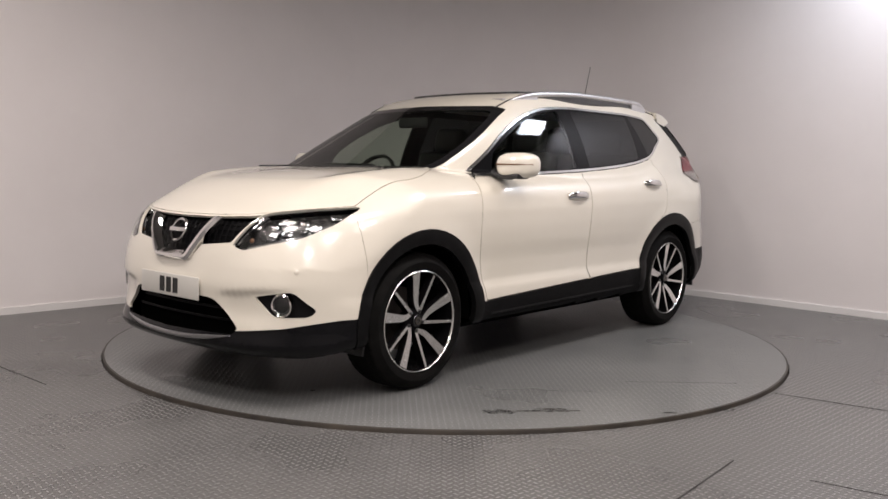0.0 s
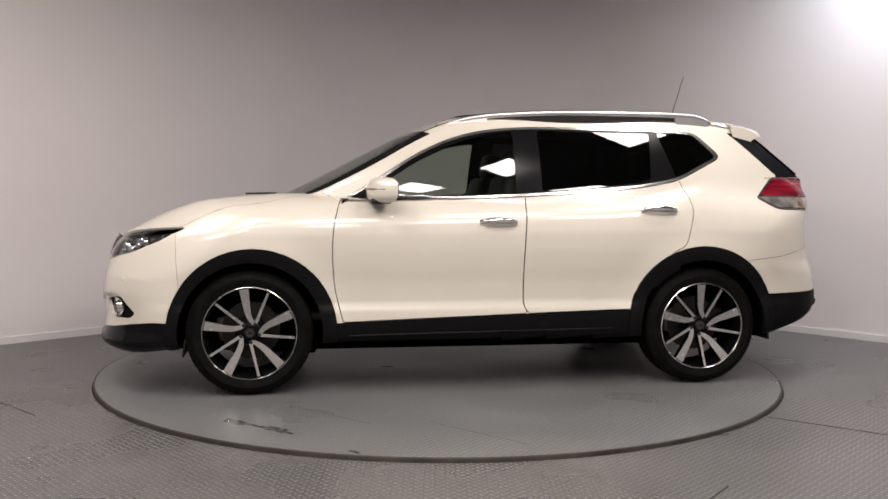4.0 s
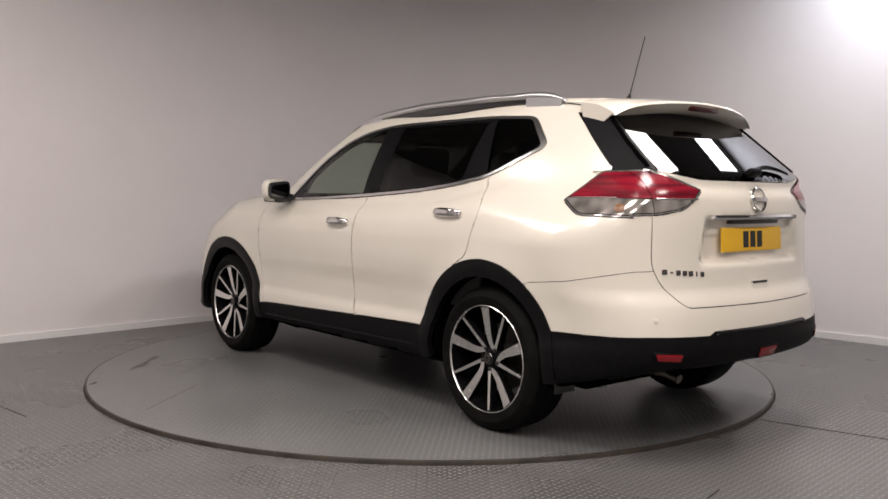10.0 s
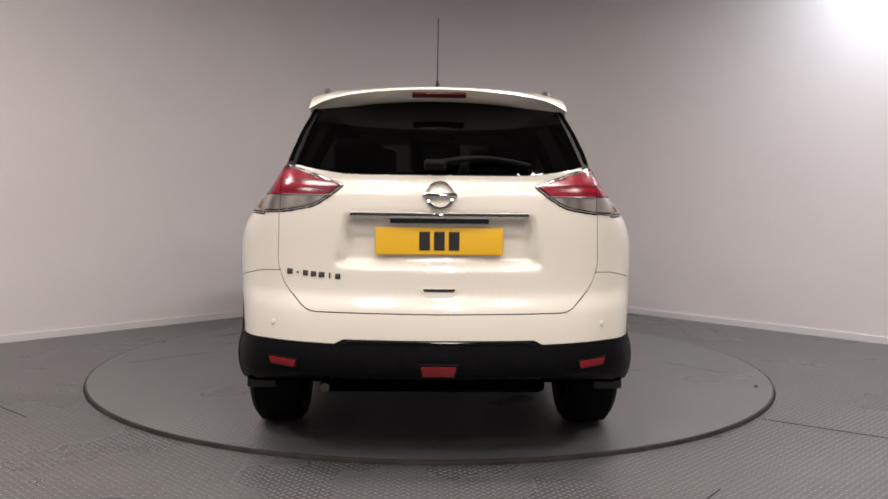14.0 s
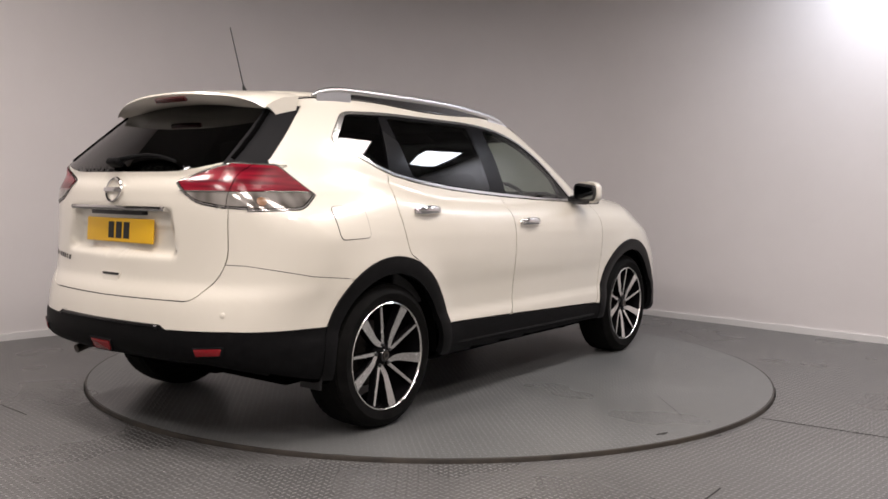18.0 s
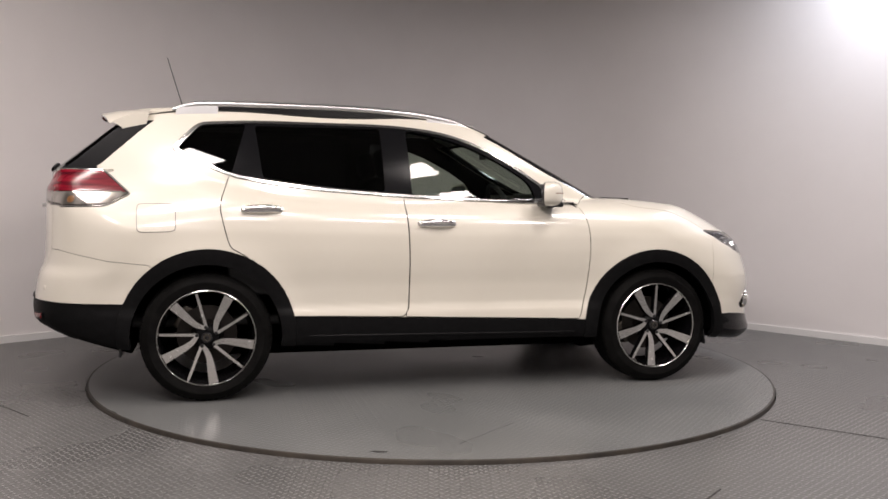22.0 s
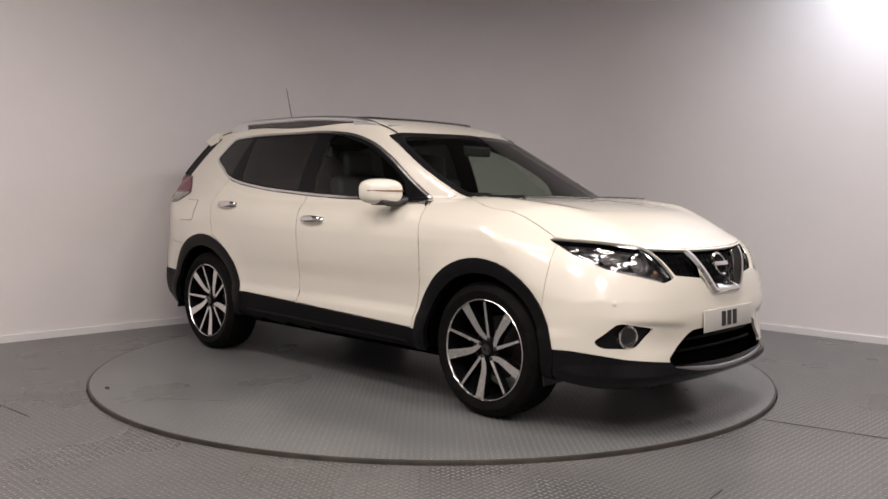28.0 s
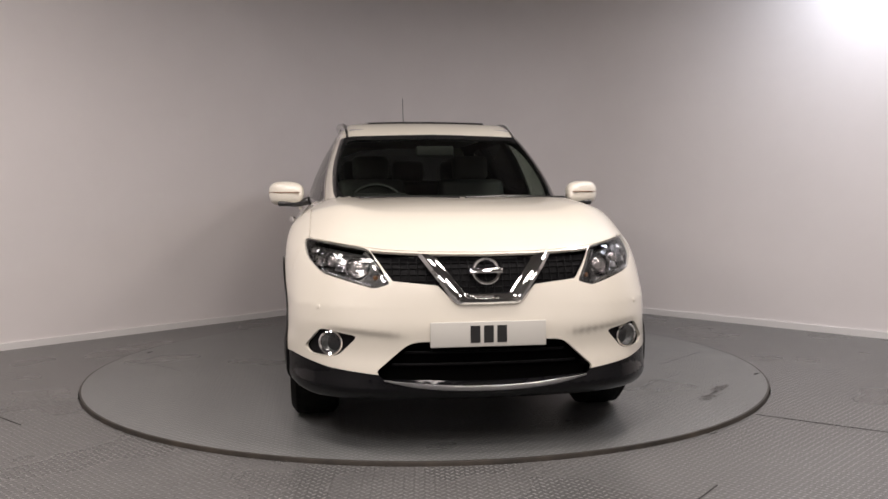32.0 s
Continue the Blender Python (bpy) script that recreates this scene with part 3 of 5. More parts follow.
def cut(bm, axes, line, where, closed=True):
    """Cut the faces that pass where() along a line drawn in two axes."""
    i, j = axes
    segs = list(zip(line, line[1:])) + ([(line[-1], line[0])] if closed else [])
    us, ws = [p[0] for p in line], [p[1] for p in line]
    box_u, box_v = (min(us) - 0.002, max(us) + 0.002), (min(ws) - 0.002, max(ws) + 0.002)

    def reach(f):
        a, b = [v.co[i] for v in f.verts], [v.co[j] for v in f.verts]
        return min(a), max(a), min(b), max(b)

    near = {}
    for f in bm.faces:
        r = reach(f)
        if r[1] > box_u[0] and r[0] < box_u[1] and r[3] > box_v[0] and r[2] < box_v[1] and where(f):
            near[f] = r
    for (au, av), (bu, bv) in segs:
        if math.hypot(bu - au, bv - av) < 1e-5:
            continue
        lo_u, hi_u, lo_v, hi_v = min(au, bu) - 0.001, max(au, bu) + 0.001, min(av, bv) - 0.001, max(av, bv) + 0.001
        faces = [f for f, r in near.items() if r[1] >= lo_u and r[0] <= hi_u and r[3] >= lo_v and r[2] <= hi_v]
        if not faces:
            continue
        no = [0.0, 0.0, 0.0]
        no[i], no[j] = bv - av, -(bu - au)
        co = [0.0, 0.0, 0.0]
        co[i], co[j] = au, av
        geom = list({v for f in faces for v in f.verts}) + list({e for f in faces for e in f.edges}) + faces
        for f in faces:
            del near[f]
        made = bmesh.ops.bisect_plane(bm, geom=geom, dist=2e-5, plane_co=co, plane_no=Vector(no).normalized())["geom"]
        for f in faces + [g for g in made if isinstance(g, bmesh.types.BMFace)]:
            if f.is_valid:
                near[f] = reach(f)


def circle(cx, cz, r, a0=0, a1=360, n=48):
    return [(cx + r * math.cos(radians(a0 + (a1 - a0) * k / n)), cz + r * math.sin(radians(a0 + (a1 - a0) * k / n))) for k in range(n + (a1 - a0 < 360))]


# outlines on the side (x, z)
DLO = rounded([(-1.552, 1.393), (-1.40, 1.548), (-1.10, 1.566), (-0.30, 1.564), (-0.02, 1.538), (0.20, 1.480), (0.42, 1.372), (0.62, 1.235), (0.852, 1.098),
               (0.50, 1.103), (-0.249, 1.134), (-0.75, 1.167), (-1.06, 1.207), (-1.24, 1.243)], [0.05, 0.05, 0.15, 0.2, 0.15, 0.15, 0.15, 0.12, 0.004, 0.2, 0.2, 0.2, 0.15, 0.08])


def shrink(poly, d):
    """Move a polygon's sides inward by d."""
    a = np.array(poly)
    area = sum(p[0] * q[1] - q[0] * p[1] for p, q in zip(a, np.roll(a, -1, 0)))
    s = 1 if area > 0 else -1
    out = []
    for k in range(len(a)):
        e1, e2 = a[k] - a[k - 1], a[(k + 1) % len(a)] - a[k]
        n1, n2 = np.array([-e1[1], e1[0]]) / (np.linalg.norm(e1) + 1e-9), np.array([-e2[1], e2[0]]) / (np.linalg.norm(e2) + 1e-9)
        n = n1 + n2
        n = n / max(np.dot(n, n) / 2, 0.35)
        out.append(tuple(a[k] + s * (d[k] if isinstance(d, list) else d) * n))
    return out


DLO_IN = shrink(DLO, [0.018 + 0.016 * min(1, max(0, (-q[0] - 1.38) / 0.1)) for q in DLO])
GLASS_F = rounded([(-0.195, 1.150), (-0.205, 1.533), (-0.03, 1.508), (0.18, 1.448), (0.40, 1.340), (0.56, 1.235), (0.60, 1.128), (0.30, 1.128)], [0.02, 0.03, 0.1, 0.1, 0.1, 0.05, 0.02, 0.1])
GLASS_R = rounded([(-1.045, 1.232), (-1.085, 1.535), (-0.360, 1.538), (-0.355, 1.166), (-0.70, 1.190)], [0.03, 0.02, 0.02, 0.02, 0.1])
GLASS_Q = rounded([(-1.510, 1.392), (-1.385, 1.528), (-1.135, 1.542), (-1.215, 1.262), (-1.235, 1.268)], [0.03, 0.04, 0.02, 0.01, 0.02])
DOOR_F = rounded([(0.85, 1.100), (0.885, 0.97), (0.896, 0.81), (0.880, 0.60), (0.832, 0.412), (-0.252, 0.448), (-0.226, 0.50), (-0.222, 0.72), (-0.232, 0.94), (-0.249, 1.13), (-0.252, 1.62), (0.1, 1.62)], [0.03, 0.06, 0.06, 0.06, 0.02, 0.03, 0.05, 0.1, 0.1, 0.1, 0, 0])
DOOR_R = rounded([(-0.252, 1.62), (-0.249, 1.13), (-0.232, 0.94), (-0.222, 0.72), (-0.226, 0.50), (-0.252, 0.448), (-0.895, 0.466), (-0.98, 0.66), (-1.135, 0.80), (-1.228, 0.85),
                  (-1.262, 0.97), (-1.286, 1.08), (-1.232, 1.243), (-1.10, 1.60)], [0, 0.1, 0.1, 0.1, 0.05, 0.03, 0.02, 0.1, 0.05, 0.03, 0.06, 0.08, 0.03, 0])
ARCH_F, ARCH_R = circle(1.335, 0.362, 0.470), circle(-1.345, 0.372, 0.472)
HOLE_F, HOLE_R = circle(1.345, 0.355, 0.402), circle(-1.350, 0.360, 0.402)
SILL = [(-2.0, 0.43), (-0.895, 0.464), (-0.252, 0.446), (0.832, 0.410), (2.0, 0.37)]
FUEL = rounded([(-1.712, 1.083), (-1.515, 1.085), (-1.512, 0.940), (-1.708, 0.935)], 0.03)
FUEL = [(a[0] + (b[0] - a[0]) * k / 4, a[1] + (b[1] - a[1]) * k / 4) for a, b in zip(FUEL, FUEL[1:] + FUEL[:1]) for k in range(4 if math.dist(a, b) > 0.05 else 1)]
# outlines seen from the front and back (y, z)
LAMP_F = rounded([(0.806, 0.948), (0.798, 0.872), (0.728, 0.803), (0.500, 0.742), (0.430, 0.762), (0.515, 0.912), (0.66, 0.934)], [0.02, 0.03, 0.03, 0.02, 0.015, 0.03, 0.05])
HOOD_EDGE = [(0.0, 0.895), (0.25, 0.898), (0.45, 0.908), (0.60, 0.926), (0.74, 0.945), (0.84, 0.958)]
GRILLE = [(0.0, 0.886), (0.25, 0.889), (0.45, 0.899), (0.508, 0.905), (0.428, 0.790), (0.415, 0.775), (0.22, 0.755), (0.155, 0.690), (0.05, 0.674), (0.0, 0.673)]
INTAKE = rounded([(-0.1, 0.520), (0.345, 0.506), (0.495, 0.375), (0.47, 0.345), (-0.1, 0.330)], [0, 0.04, 0.03, 0.02, 0])
FOG = rounded([(0.808, 0.468), (0.738, 0.559), (0.575, 0.529), (0.662, 0.438), (0.785, 0.438)], [0.03, 0.025, 0.02, 0.03, 0.03])
FRONT_CLAD = [(-0.1, 0.352), (0.49, 0.362), (0.70, 0.385), (0.86, 0.420), (0.95, 0.42)]
LAMP_R = rounded([(0.86, 1.068), (0.655, 1.074), (0.505, 1.098), (0.385, 1.188), (0.60, 1.262), (0.655, 1.270), (0.73, 1.270), (0.86, 1.19)], [0, 0.02, 0.05, 0.02, 0.02, 0.02, 0.02, 0])
LAMP_RS = rounded([(-2.25, 1.060), (-1.865, 1.068), (-1.745, 1.137), (-1.893, 1.271), (-2.25, 1.275)], [0, 0.04, 0.015, 0.02, 0])
GLASS_B = rounded([(-0.1, 1.232), (0.40, 1.234), (0.588, 1.270), (0.598, 1.276), (0.563, 1.42), (0.527, 1.53), (0.50, 1.575), (-0.1, 1.60)], [0, 0.05, 0.01, 0.004, 0.05, 0.03, 0.03, 0])
HATCH = rounded([(-0.1, 0.670), (0.535, 0.674), (0.635, 0.775), (0.668, 0.860), (0.662, 1.075), (0.69, 1.275), (0.585, 1.64), (-0.1, 1.66)], [0, 0.04, 0.06, 0.04, 0.03, 0.02, 0.04, 0])
REAR_CLAD = [(-0.1, 0.568), (0.385, 0.568), (0.42, 0.550), (0.70, 0.556), (0.80, 0.552), (0.95, 0.545)]
SCREEN = rounded([(-0.1, 1.108), (0.45, 1.110), (0.590, 1.113), (0.636, 1.128), (0.650, 1.165), (0.653, 1.263), (0.639, 1.355), (0.603, 1.469), (0.590, 1.512), (0.53, 1.530), (-0.1, 1.542)], [0, 0.1, 0.03, 0.03, 0.03, 0.05, 0.05, 0.05, 0.01, 0.03, 0])
SCREEN_IN = rounded([(-0.1, 1.142), (0.45, 1.146), (0.600, 1.150), (0.622, 1.185), (0.628, 1.263), (0.613, 1.350), (0.576, 1.460), (0.556, 1.490), (0.50, 1.503), (-0.1, 1.512)], [0, 0.1, 0.03, 0.04, 0.05, 0.05, 0.03, 0.02, 0.03, 0])
SUNROOF = rounded([(0.10, -0.1), (0.10, 0.40), (-1.15, 0.40), (-1.15, -0.1)], [0, 0.05, 0.05, 0])
BONNET = [(1.09, -0.1), (1.09, 0.45), (1.00, 0.62), (1.06, 0.665), (1.13, 0.705), (1.22, 0.748), (1.32, 0.770), (1.55, 0.776), (1.75, 0.783), (1.90, 0.792), (2.4, 0.80)]
ROOF_SIDE = [(-2.0, 0.50), (-1.47, 0.537), (-1.0, 0.562), (-0.6, 0.575), (-0.2, 0.567), (0.2, 0.547), (0.5, 0.545)]
PILLAR_FOOT = [(0.70, 1.00), (0.85, 1.098), (0.92, 1.138), (1.2, 1.31)]
BUMPER_F = [(1.725, 0.30), (1.735, 0.60), (1.75, 0.78), (1.76, 0.95), (1.765, 1.10)]
BUMPER_R = [(-2.45, 0.850), (-2.12, 0.832), (-2.074, 0.822), (-1.859, 0.778), (-1.66, 0.758)]

FIN = [(-1.640, 1.552), (-1.700, 1.500), (-1.915, 1.298), (-1.935, 1.288), (-2.35, 1.288), (-2.35, 1.56)]
LAMP_SPLIT = 1.146
LAMP_RI = shrink(LAMP_R, 0.010)
LAMP_RSI = shrink(LAMP_RS, 0.010)


def build_shell():
    bm = shell_bmesh()
    side = lambda f: f.normal.y > 0.25 and f.calc_center_median().y > 0.3
    outer = lambda f: f.calc_center_median().y > 0.5 and f.calc_center_median().z < 0.85
    front = lambda f: f.normal.x > 0.12 and f.calc_center_median().x > 1.4
    rear = lambda f: f.normal.x < -0.12 and f.calc_center_median().x < -1.4
    top = lambda f: f.normal.z > 0.25
    glass_top = lambda f: f.normal.x > 0.15 and f.calc_center_median().x > 0.1 and f.calc_center_median().z > 1.05
    bm.normal_update()
    for axes, line, where, closed in (
        ((0, 2), DLO, side, True), ((0, 2), DLO_IN, side, True), ((0, 2), GLASS_F, side, True), ((0, 2), GLASS_R, side, True), ((0, 2), GLASS_Q, side, True),
        ((0, 2), [p for p in DOOR_F if p[1] < 1.14], side, False), ((0, 2), [p for p in DOOR_R if p[1] < 1.25], side, False), ((0, 2), ARCH_F, side, True), ((0, 2), ARCH_R, side, True),
        ((0, 2), HOLE_F, outer, True), ((0, 2), HOLE_R, outer, True), ((0, 2), SILL, side, False),
        ((0, 2), BUMPER_F, side, False),
        ((0, 2), BUMPER_R, lambda f: f.calc_center_median().y > 0.5, False),
        ((0, 2), [(-1.795, 0.490), (-1.99, 0.522), (-2.18, 0.550)], side, False),
        ((0, 2), LAMP_RS, side, True), ((0, 2), LAMP_RSI, side, True), ((1, 2), LAMP_RI, rear, True), ((1, 2), [(0.3, LAMP_SPLIT), (0.9, LAMP_SPLIT)], rear, False), ((0, 2), [(-2.25, LAMP_SPLIT), (-1.7, LAMP_SPLIT)], side, False), ((1, 2), [(0.655, 1.05), (0.655, 1.29)], rear, False), ((1, 2), LAMP_R, rear, True), ((1, 2), GLASS_B, rear, True), ((1, 2), HATCH, rear, True), ((1, 2), REAR_CLAD, rear, False),
        ((1, 2), LAMP_F, front, True), ((1, 2), HOOD_EDGE, front, False), ((1, 2), GRILLE, front, True), ((1, 2), INTAKE, front, True), ((1, 2), FOG, front, True), ((1, 2), FRONT_CLAD, front, False),
        ((0, 2), FIN, lambda f: f.normal.y > 0.15 and f.calc_center_median().x < -1.5, True), ((1, 2), SCREEN, glass_top, True), ((1, 2), SCREEN_IN, glass_top, True), ((0, 1), SUNROOF, top, True),
        ((0, 1), BONNET, lambda f: f.normal.z > 0.02 and f.calc_center_median().x > 0.9 and f.calc_center_median().z > 0.85, False),
        ((0, 1), ROOF_SIDE, lambda f: f.normal.z > 0.2 and f.calc_center_median().z > 1.45, False),
        ((0, 1), [(-1.75, -0.1), (-1.75, 0.7)], lambda f: f.calc_center_median().z > 1.45, False),
        ((0, 2), PILLAR_FOOT, lambda f: f.calc_center_median().y > 0.4 and f.calc_center_median().x > 0.7, False),
    ):
        cut(bm, axes, line, where, closed)
        bm.normal_update()
    bm.verts.index_update()
    v = np.array([x.co for x in bm.verts])
    polys = [[x.index for x in f.verts] for f in bm.faces]
    bm.free()
    return v, polys


def below(pts, line):
    a = np.array(line)
    o = np.argsort(a[:, 0])
    return pts[:, 1] < np.interp(pts[:, 0], a[o, 0], a[o, 1])


def sort_faces(v, polys):
    """Name the panel that each face of the shell belongs to."""
    c = np.array([v[p].mean(0) for p in polys])
    n = body_normal(c)
    xz, yz, xy = c[:, [0, 2]], c[:, [1, 2]], c[:, [0, 1]]
    side = (n[:, 1] > 0.25) & (c[:, 1] > 0.3)
    front = (n[:, 0] > 0.12) & (c[:, 0] > 1.4)
    rear = (n[:, 0] < -0.12) & (c[:, 0] < -1.4)
    name = np.full(len(c), "quarter_panel", dtype=object)
    arch_f, arch_r = inside(xz, ARCH_F), inside(xz, ARCH_R)
    dlo = side & inside(xz, DLO)
    low = side & below(xz, SILL) & (np.abs(c[:, 0]) < 1.6)
    name[(c[:, 0] > 0.3)] = "front_wing"
    name[(c[:, 0] < 1.25) & (c[:, 2] > 0.95) & ~below(xz, PILLAR_FOOT)] = "quarter_panel"
    name[(c[:, 2] > 1.48) & (n[:, 2] > 0.2) & (c[:, 0] < 0.6) & (c[:, 0] > -1.75) & below(xy, ROOF_SIDE)] = "roof_panel"
    low_nose = below(yz, HOOD_EDGE)
    name[~below(c[:, [2, 0]], [(q[1], q[0]) for q in BUMPER_F]) & low_nose] = "front_bumper"
    bon = (n[:, 2] > 0.02) & (c[:, 0] > 0.9) & (c[:, 2] > 0.87) & inside(xy, BONNET + [(2.4, -0.1)])
    name[bon & ((c[:, 0] < 1.6) | ~low_nose)] = "bonnet"
    name[(c[:, 0] < -1.6) & below(xz, BUMPER_R)] = "rear_bumper"
    name[(c[:, 0] < -1.75) & inside(yz, HATCH) & ((rear & ((c[:, 2] < 1.266) | (c[:, 0] < np.interp(c[:, 2], [1.288, 1.298, 1.5, 1.552], [-1.935, -1.915, -1.70, -1.64])))) | ((n[:, 2] > 0.5) & (c[:, 2] > 1.45)))] = "tailgate"
    under = below(xz, [(-1.6, 1.40), (-1.24, 1.246), (-1.06, 1.210), (-0.75, 1.170), (-0.249, 1.137), (0.5, 1.106), (0.852, 1.101), (1.0, 1.101)])
    name[side & inside(xz, DOOR_F) & ~dlo & under] = "front_door"
    name[side & inside(xz, DOOR_R) & ~dlo & ~arch_r & under] = "rear_door"
    name[low] = "sill_cladding"
    name[dlo] = "window_trim"
    dlo_in = side & inside(xz, DLO_IN)
    name[dlo_in] = "pillar_cover"
    name[side & inside(xz, GLASS_F)] = "front_side_glass"
    name[side & inside(xz, GLASS_R)] = "rear_side_glass"
    name[side & inside(xz, GLASS_Q)] = "quarter_glass"
    name[front & below(yz, FRONT_CLAD)] = "front_skirt"
    name[(c[:, 0] > 1.6) & (c[:, 2] < 0.40) & ~front] = "front_skirt"
    name[front & inside(yz, FOG)] = "fog_bezel"
    name[front & inside(yz, INTAKE)] = "hole_intake"
    name[front & inside(yz, [(-0.1, 0.886)] + GRILLE + [(-0.1, 0.673)])] = "hole_grille"
    name[front & inside(yz, LAMP_F)] = "hole_lamp"
    name[rear & below(yz, REAR_CLAD)] = "rear_skirt"
    name[~rear & side & (c[:, 0] < -1.6) & below(xz, [(-2.18, 0.550), (-1.99, 0.522), (-1.795, 0.490), (-1.6, 0.47)])] = "rear_skirt"
    name[(c[:, 0] < -1.6) & (c[:, 2] < 0.46)] = "rear_skirt"
    name[rear & inside(yz, GLASS_B)] = "rear_glass"
    name[(n[:, 1] > 0.15) & inside(xz, FIN) & (name != "rear_glass")] = "pillar_fin"
    name[rear & (c[:, 2] > 1.271) & (c[:, 2] < 1.555) & (c[:, 1] > 0.50) & (name == "tailgate") & (c[:, 1] > np.interp(c[:, 2], [1.276, 1.42, 1.53, 1.56], [0.596, 0.561, 0.525, 0.50]))] = "pillar_fin"
    turned = n[:, 1] > -n[:, 0]
    lamp = (rear & ~turned & inside(yz, LAMP_R)) | (side & turned & inside(xz, LAMP_RS))
    lamp_in = (rear & ~turned & inside(yz, LAMP_RI)) | (side & turned & inside(xz, LAMP_RSI))
    for key, half in (("tail_lamp", c[:, 1] > 0.655), ("tailgate_lamp", c[:, 1] <= 0.655)):
        name[lamp & half] = key
        name[lamp & lamp_in & half] = key + "_clear"
        name[lamp & lamp_in & half & (c[:, 2] > LAMP_SPLIT)] = key + "_red"
    scr = (n[:, 0] > 0.15) & (c[:, 0] > 0.1) & (c[:, 2] > 1.05) & inside(yz, SCREEN)
    name[scr] = "screen_border"
    name[scr & inside(yz, SCREEN_IN)] = "windscreen"
    name[(n[:, 2] > 0.25) & (c[:, 2] > 1.5) & inside(xy, SUNROOF)] = "glass_roof"
    arch = side & (arch_f | arch_r)
    name[arch & (c[:, 0] > 0)] = "arch_trim_front"
    name[arch & (c[:, 0] < 0)] = "arch_trim_rear"
    name[(n[:, 2] < np.where(c[:, 0] > 1.5, -0.985, -0.6)) & (c[:, 2] < 0.36)] = "underbody"
    name[(c[:, 1] > 0.5) & (c[:, 2] < 0.8) & (inside(xz, HOLE_F) | inside(xz, HOLE_R))] = "hole"
    return name, n


SHELL_V, SHELL_P = build_shell()
SHELL_NAME, SHELL_FN = sort_faces(SHELL_V, SHELL_P)


def panel(keys, mirror, gap=0.0022, flange=0.014, proud=0.0, sign=1):
    """Arrays of one panel: its faces drawn back from the joint, with an edge turned inward.
    mirror: also its image across the middle, welded; sign -1: the image alone."""
    faces = [p for p, nm in zip(SHELL_P, SHELL_NAME) if nm in keys]
    used = sorted({i for p in faces for i in p})
    at = {i: k for k, i in enumerate(used)}
    v = SHELL_V[used].copy()
    crisp = {"rear_glass": 1, "pillar_fin": 1, "windscreen": 1, "screen_border": 1, "tail_lamp_red": 0, "tail_lamp_clear": 0, "tail_lamp": 0, "tailgate_lamp": 0, "tailgate_lamp_red": 0, "tailgate_lamp_clear": 0, "bonnet": 0}.get(keys[0])
    at_v = v.copy()
    if keys[0] in ("rear_glass", "pillar_fin"):
        lift = np.maximum(0, 1.29 - v[:, 2])
        at_v += np.stack([1.26 * lift, 0 * lift, lift], 1)
    nrm = body_normal(v) if crisp is None else body_normal(at_v, lambda q: two_fields(q)[crisp])
    faces = [[at[i] for i in p] for p in faces]
    nrm[v[:, 1] < 1e-5, 1] = 0
    count = {}
    for p in faces:
        for a, b in zip(p, p[1:] + p[:1]):
            count.setdefault((min(a, b), max(a, b)), []).append((a, b, p))
    shift = np.zeros_like(v)
    rim = []
    for es in count.values():
        if len(es) != 1:
            continue
        a, b, p = es[0]
        if mirror and v[a, 1] < 1e-5 and v[b, 1] < 1e-5:
            continue
        rim.append((a, b))
        d = v[b] - v[a]
        inn = np.cross(nrm[a], d)
        inn /= np.linalg.norm(inn) + 1e-9
        if np.dot(inn, v[p].mean(0) - v[a]) < 0:
            inn = -inn
        shift[a] += inn
        shift[b] += inn
    ln = np.linalg.norm(shift, axis=1)
    shift[ln > 0] /= ln[ln > 0][:, None]
    if mirror:
        shift[v[:, 1] < 1e-5, 1] = 0
    out = v + shift * gap + nrm * proud
    verts, normals = [tuple(x) for x in out], [tuple(x) for x in nrm]
    polys, loops = [list(p) for p in faces], [[tuple(nrm[i]) for i in p] for p in faces]
    back = {}
    for a, b in rim:
        for i in (a, b):
            if i not in back:
                back[i] = len(verts)
                verts.append(tuple(out[i] - nrm[i] * flange))
        polys.append([b, a, back[a], back[b]])
        w = -(shift[a] + shift[b])
        w = tuple(w / (np.linalg.norm(w) + 1e-9))
        loops.append([w] * 4)
    if mirror or sign < 0:
        n0 = len(verts)
        flip = [(x, -y, z) for x, y, z in verts]
        mp = [p[::-1] for p in polys]
        ml = [[(a, -b, c) for a, b, c in l[::-1]] for l in loops]
        if mirror:
            idx, extra = {}, []
            for k, (x, y, z) in enumerate(verts):
                if y < 1e-5:
                    idx[k] = k
                else:
                    idx[k] = n0 + len(extra)
                    extra.append((x, -y, z))
            verts = verts + extra
            polys = polys + [[idx[i] for i in p] for p in mp]
            loops = loops + ml
        else:
            verts, polys, loops = flip, mp, ml
    return verts, polys, loops


def shell_part(name, keys, mat, parent, label="", mirror=True, sign=1, gap=0.0022, flange=0.014, proud=0.0):
    keys = (keys,) if isinstance(keys, str) else keys
    verts, polys, loops = panel(keys, mirror, gap, flange, proud, sign)
    me = bpy.data.meshes.new(name)
    me.from_pydata(verts, [], polys)
    me.materials.append(mat)
    me.shade_smooth()
    me.normals_split_custom_set([n for l in loops for n in l])
    ob = new(name, me)
    ob.parent = parent
    if label:
        tagged(ob, label)
    return ob


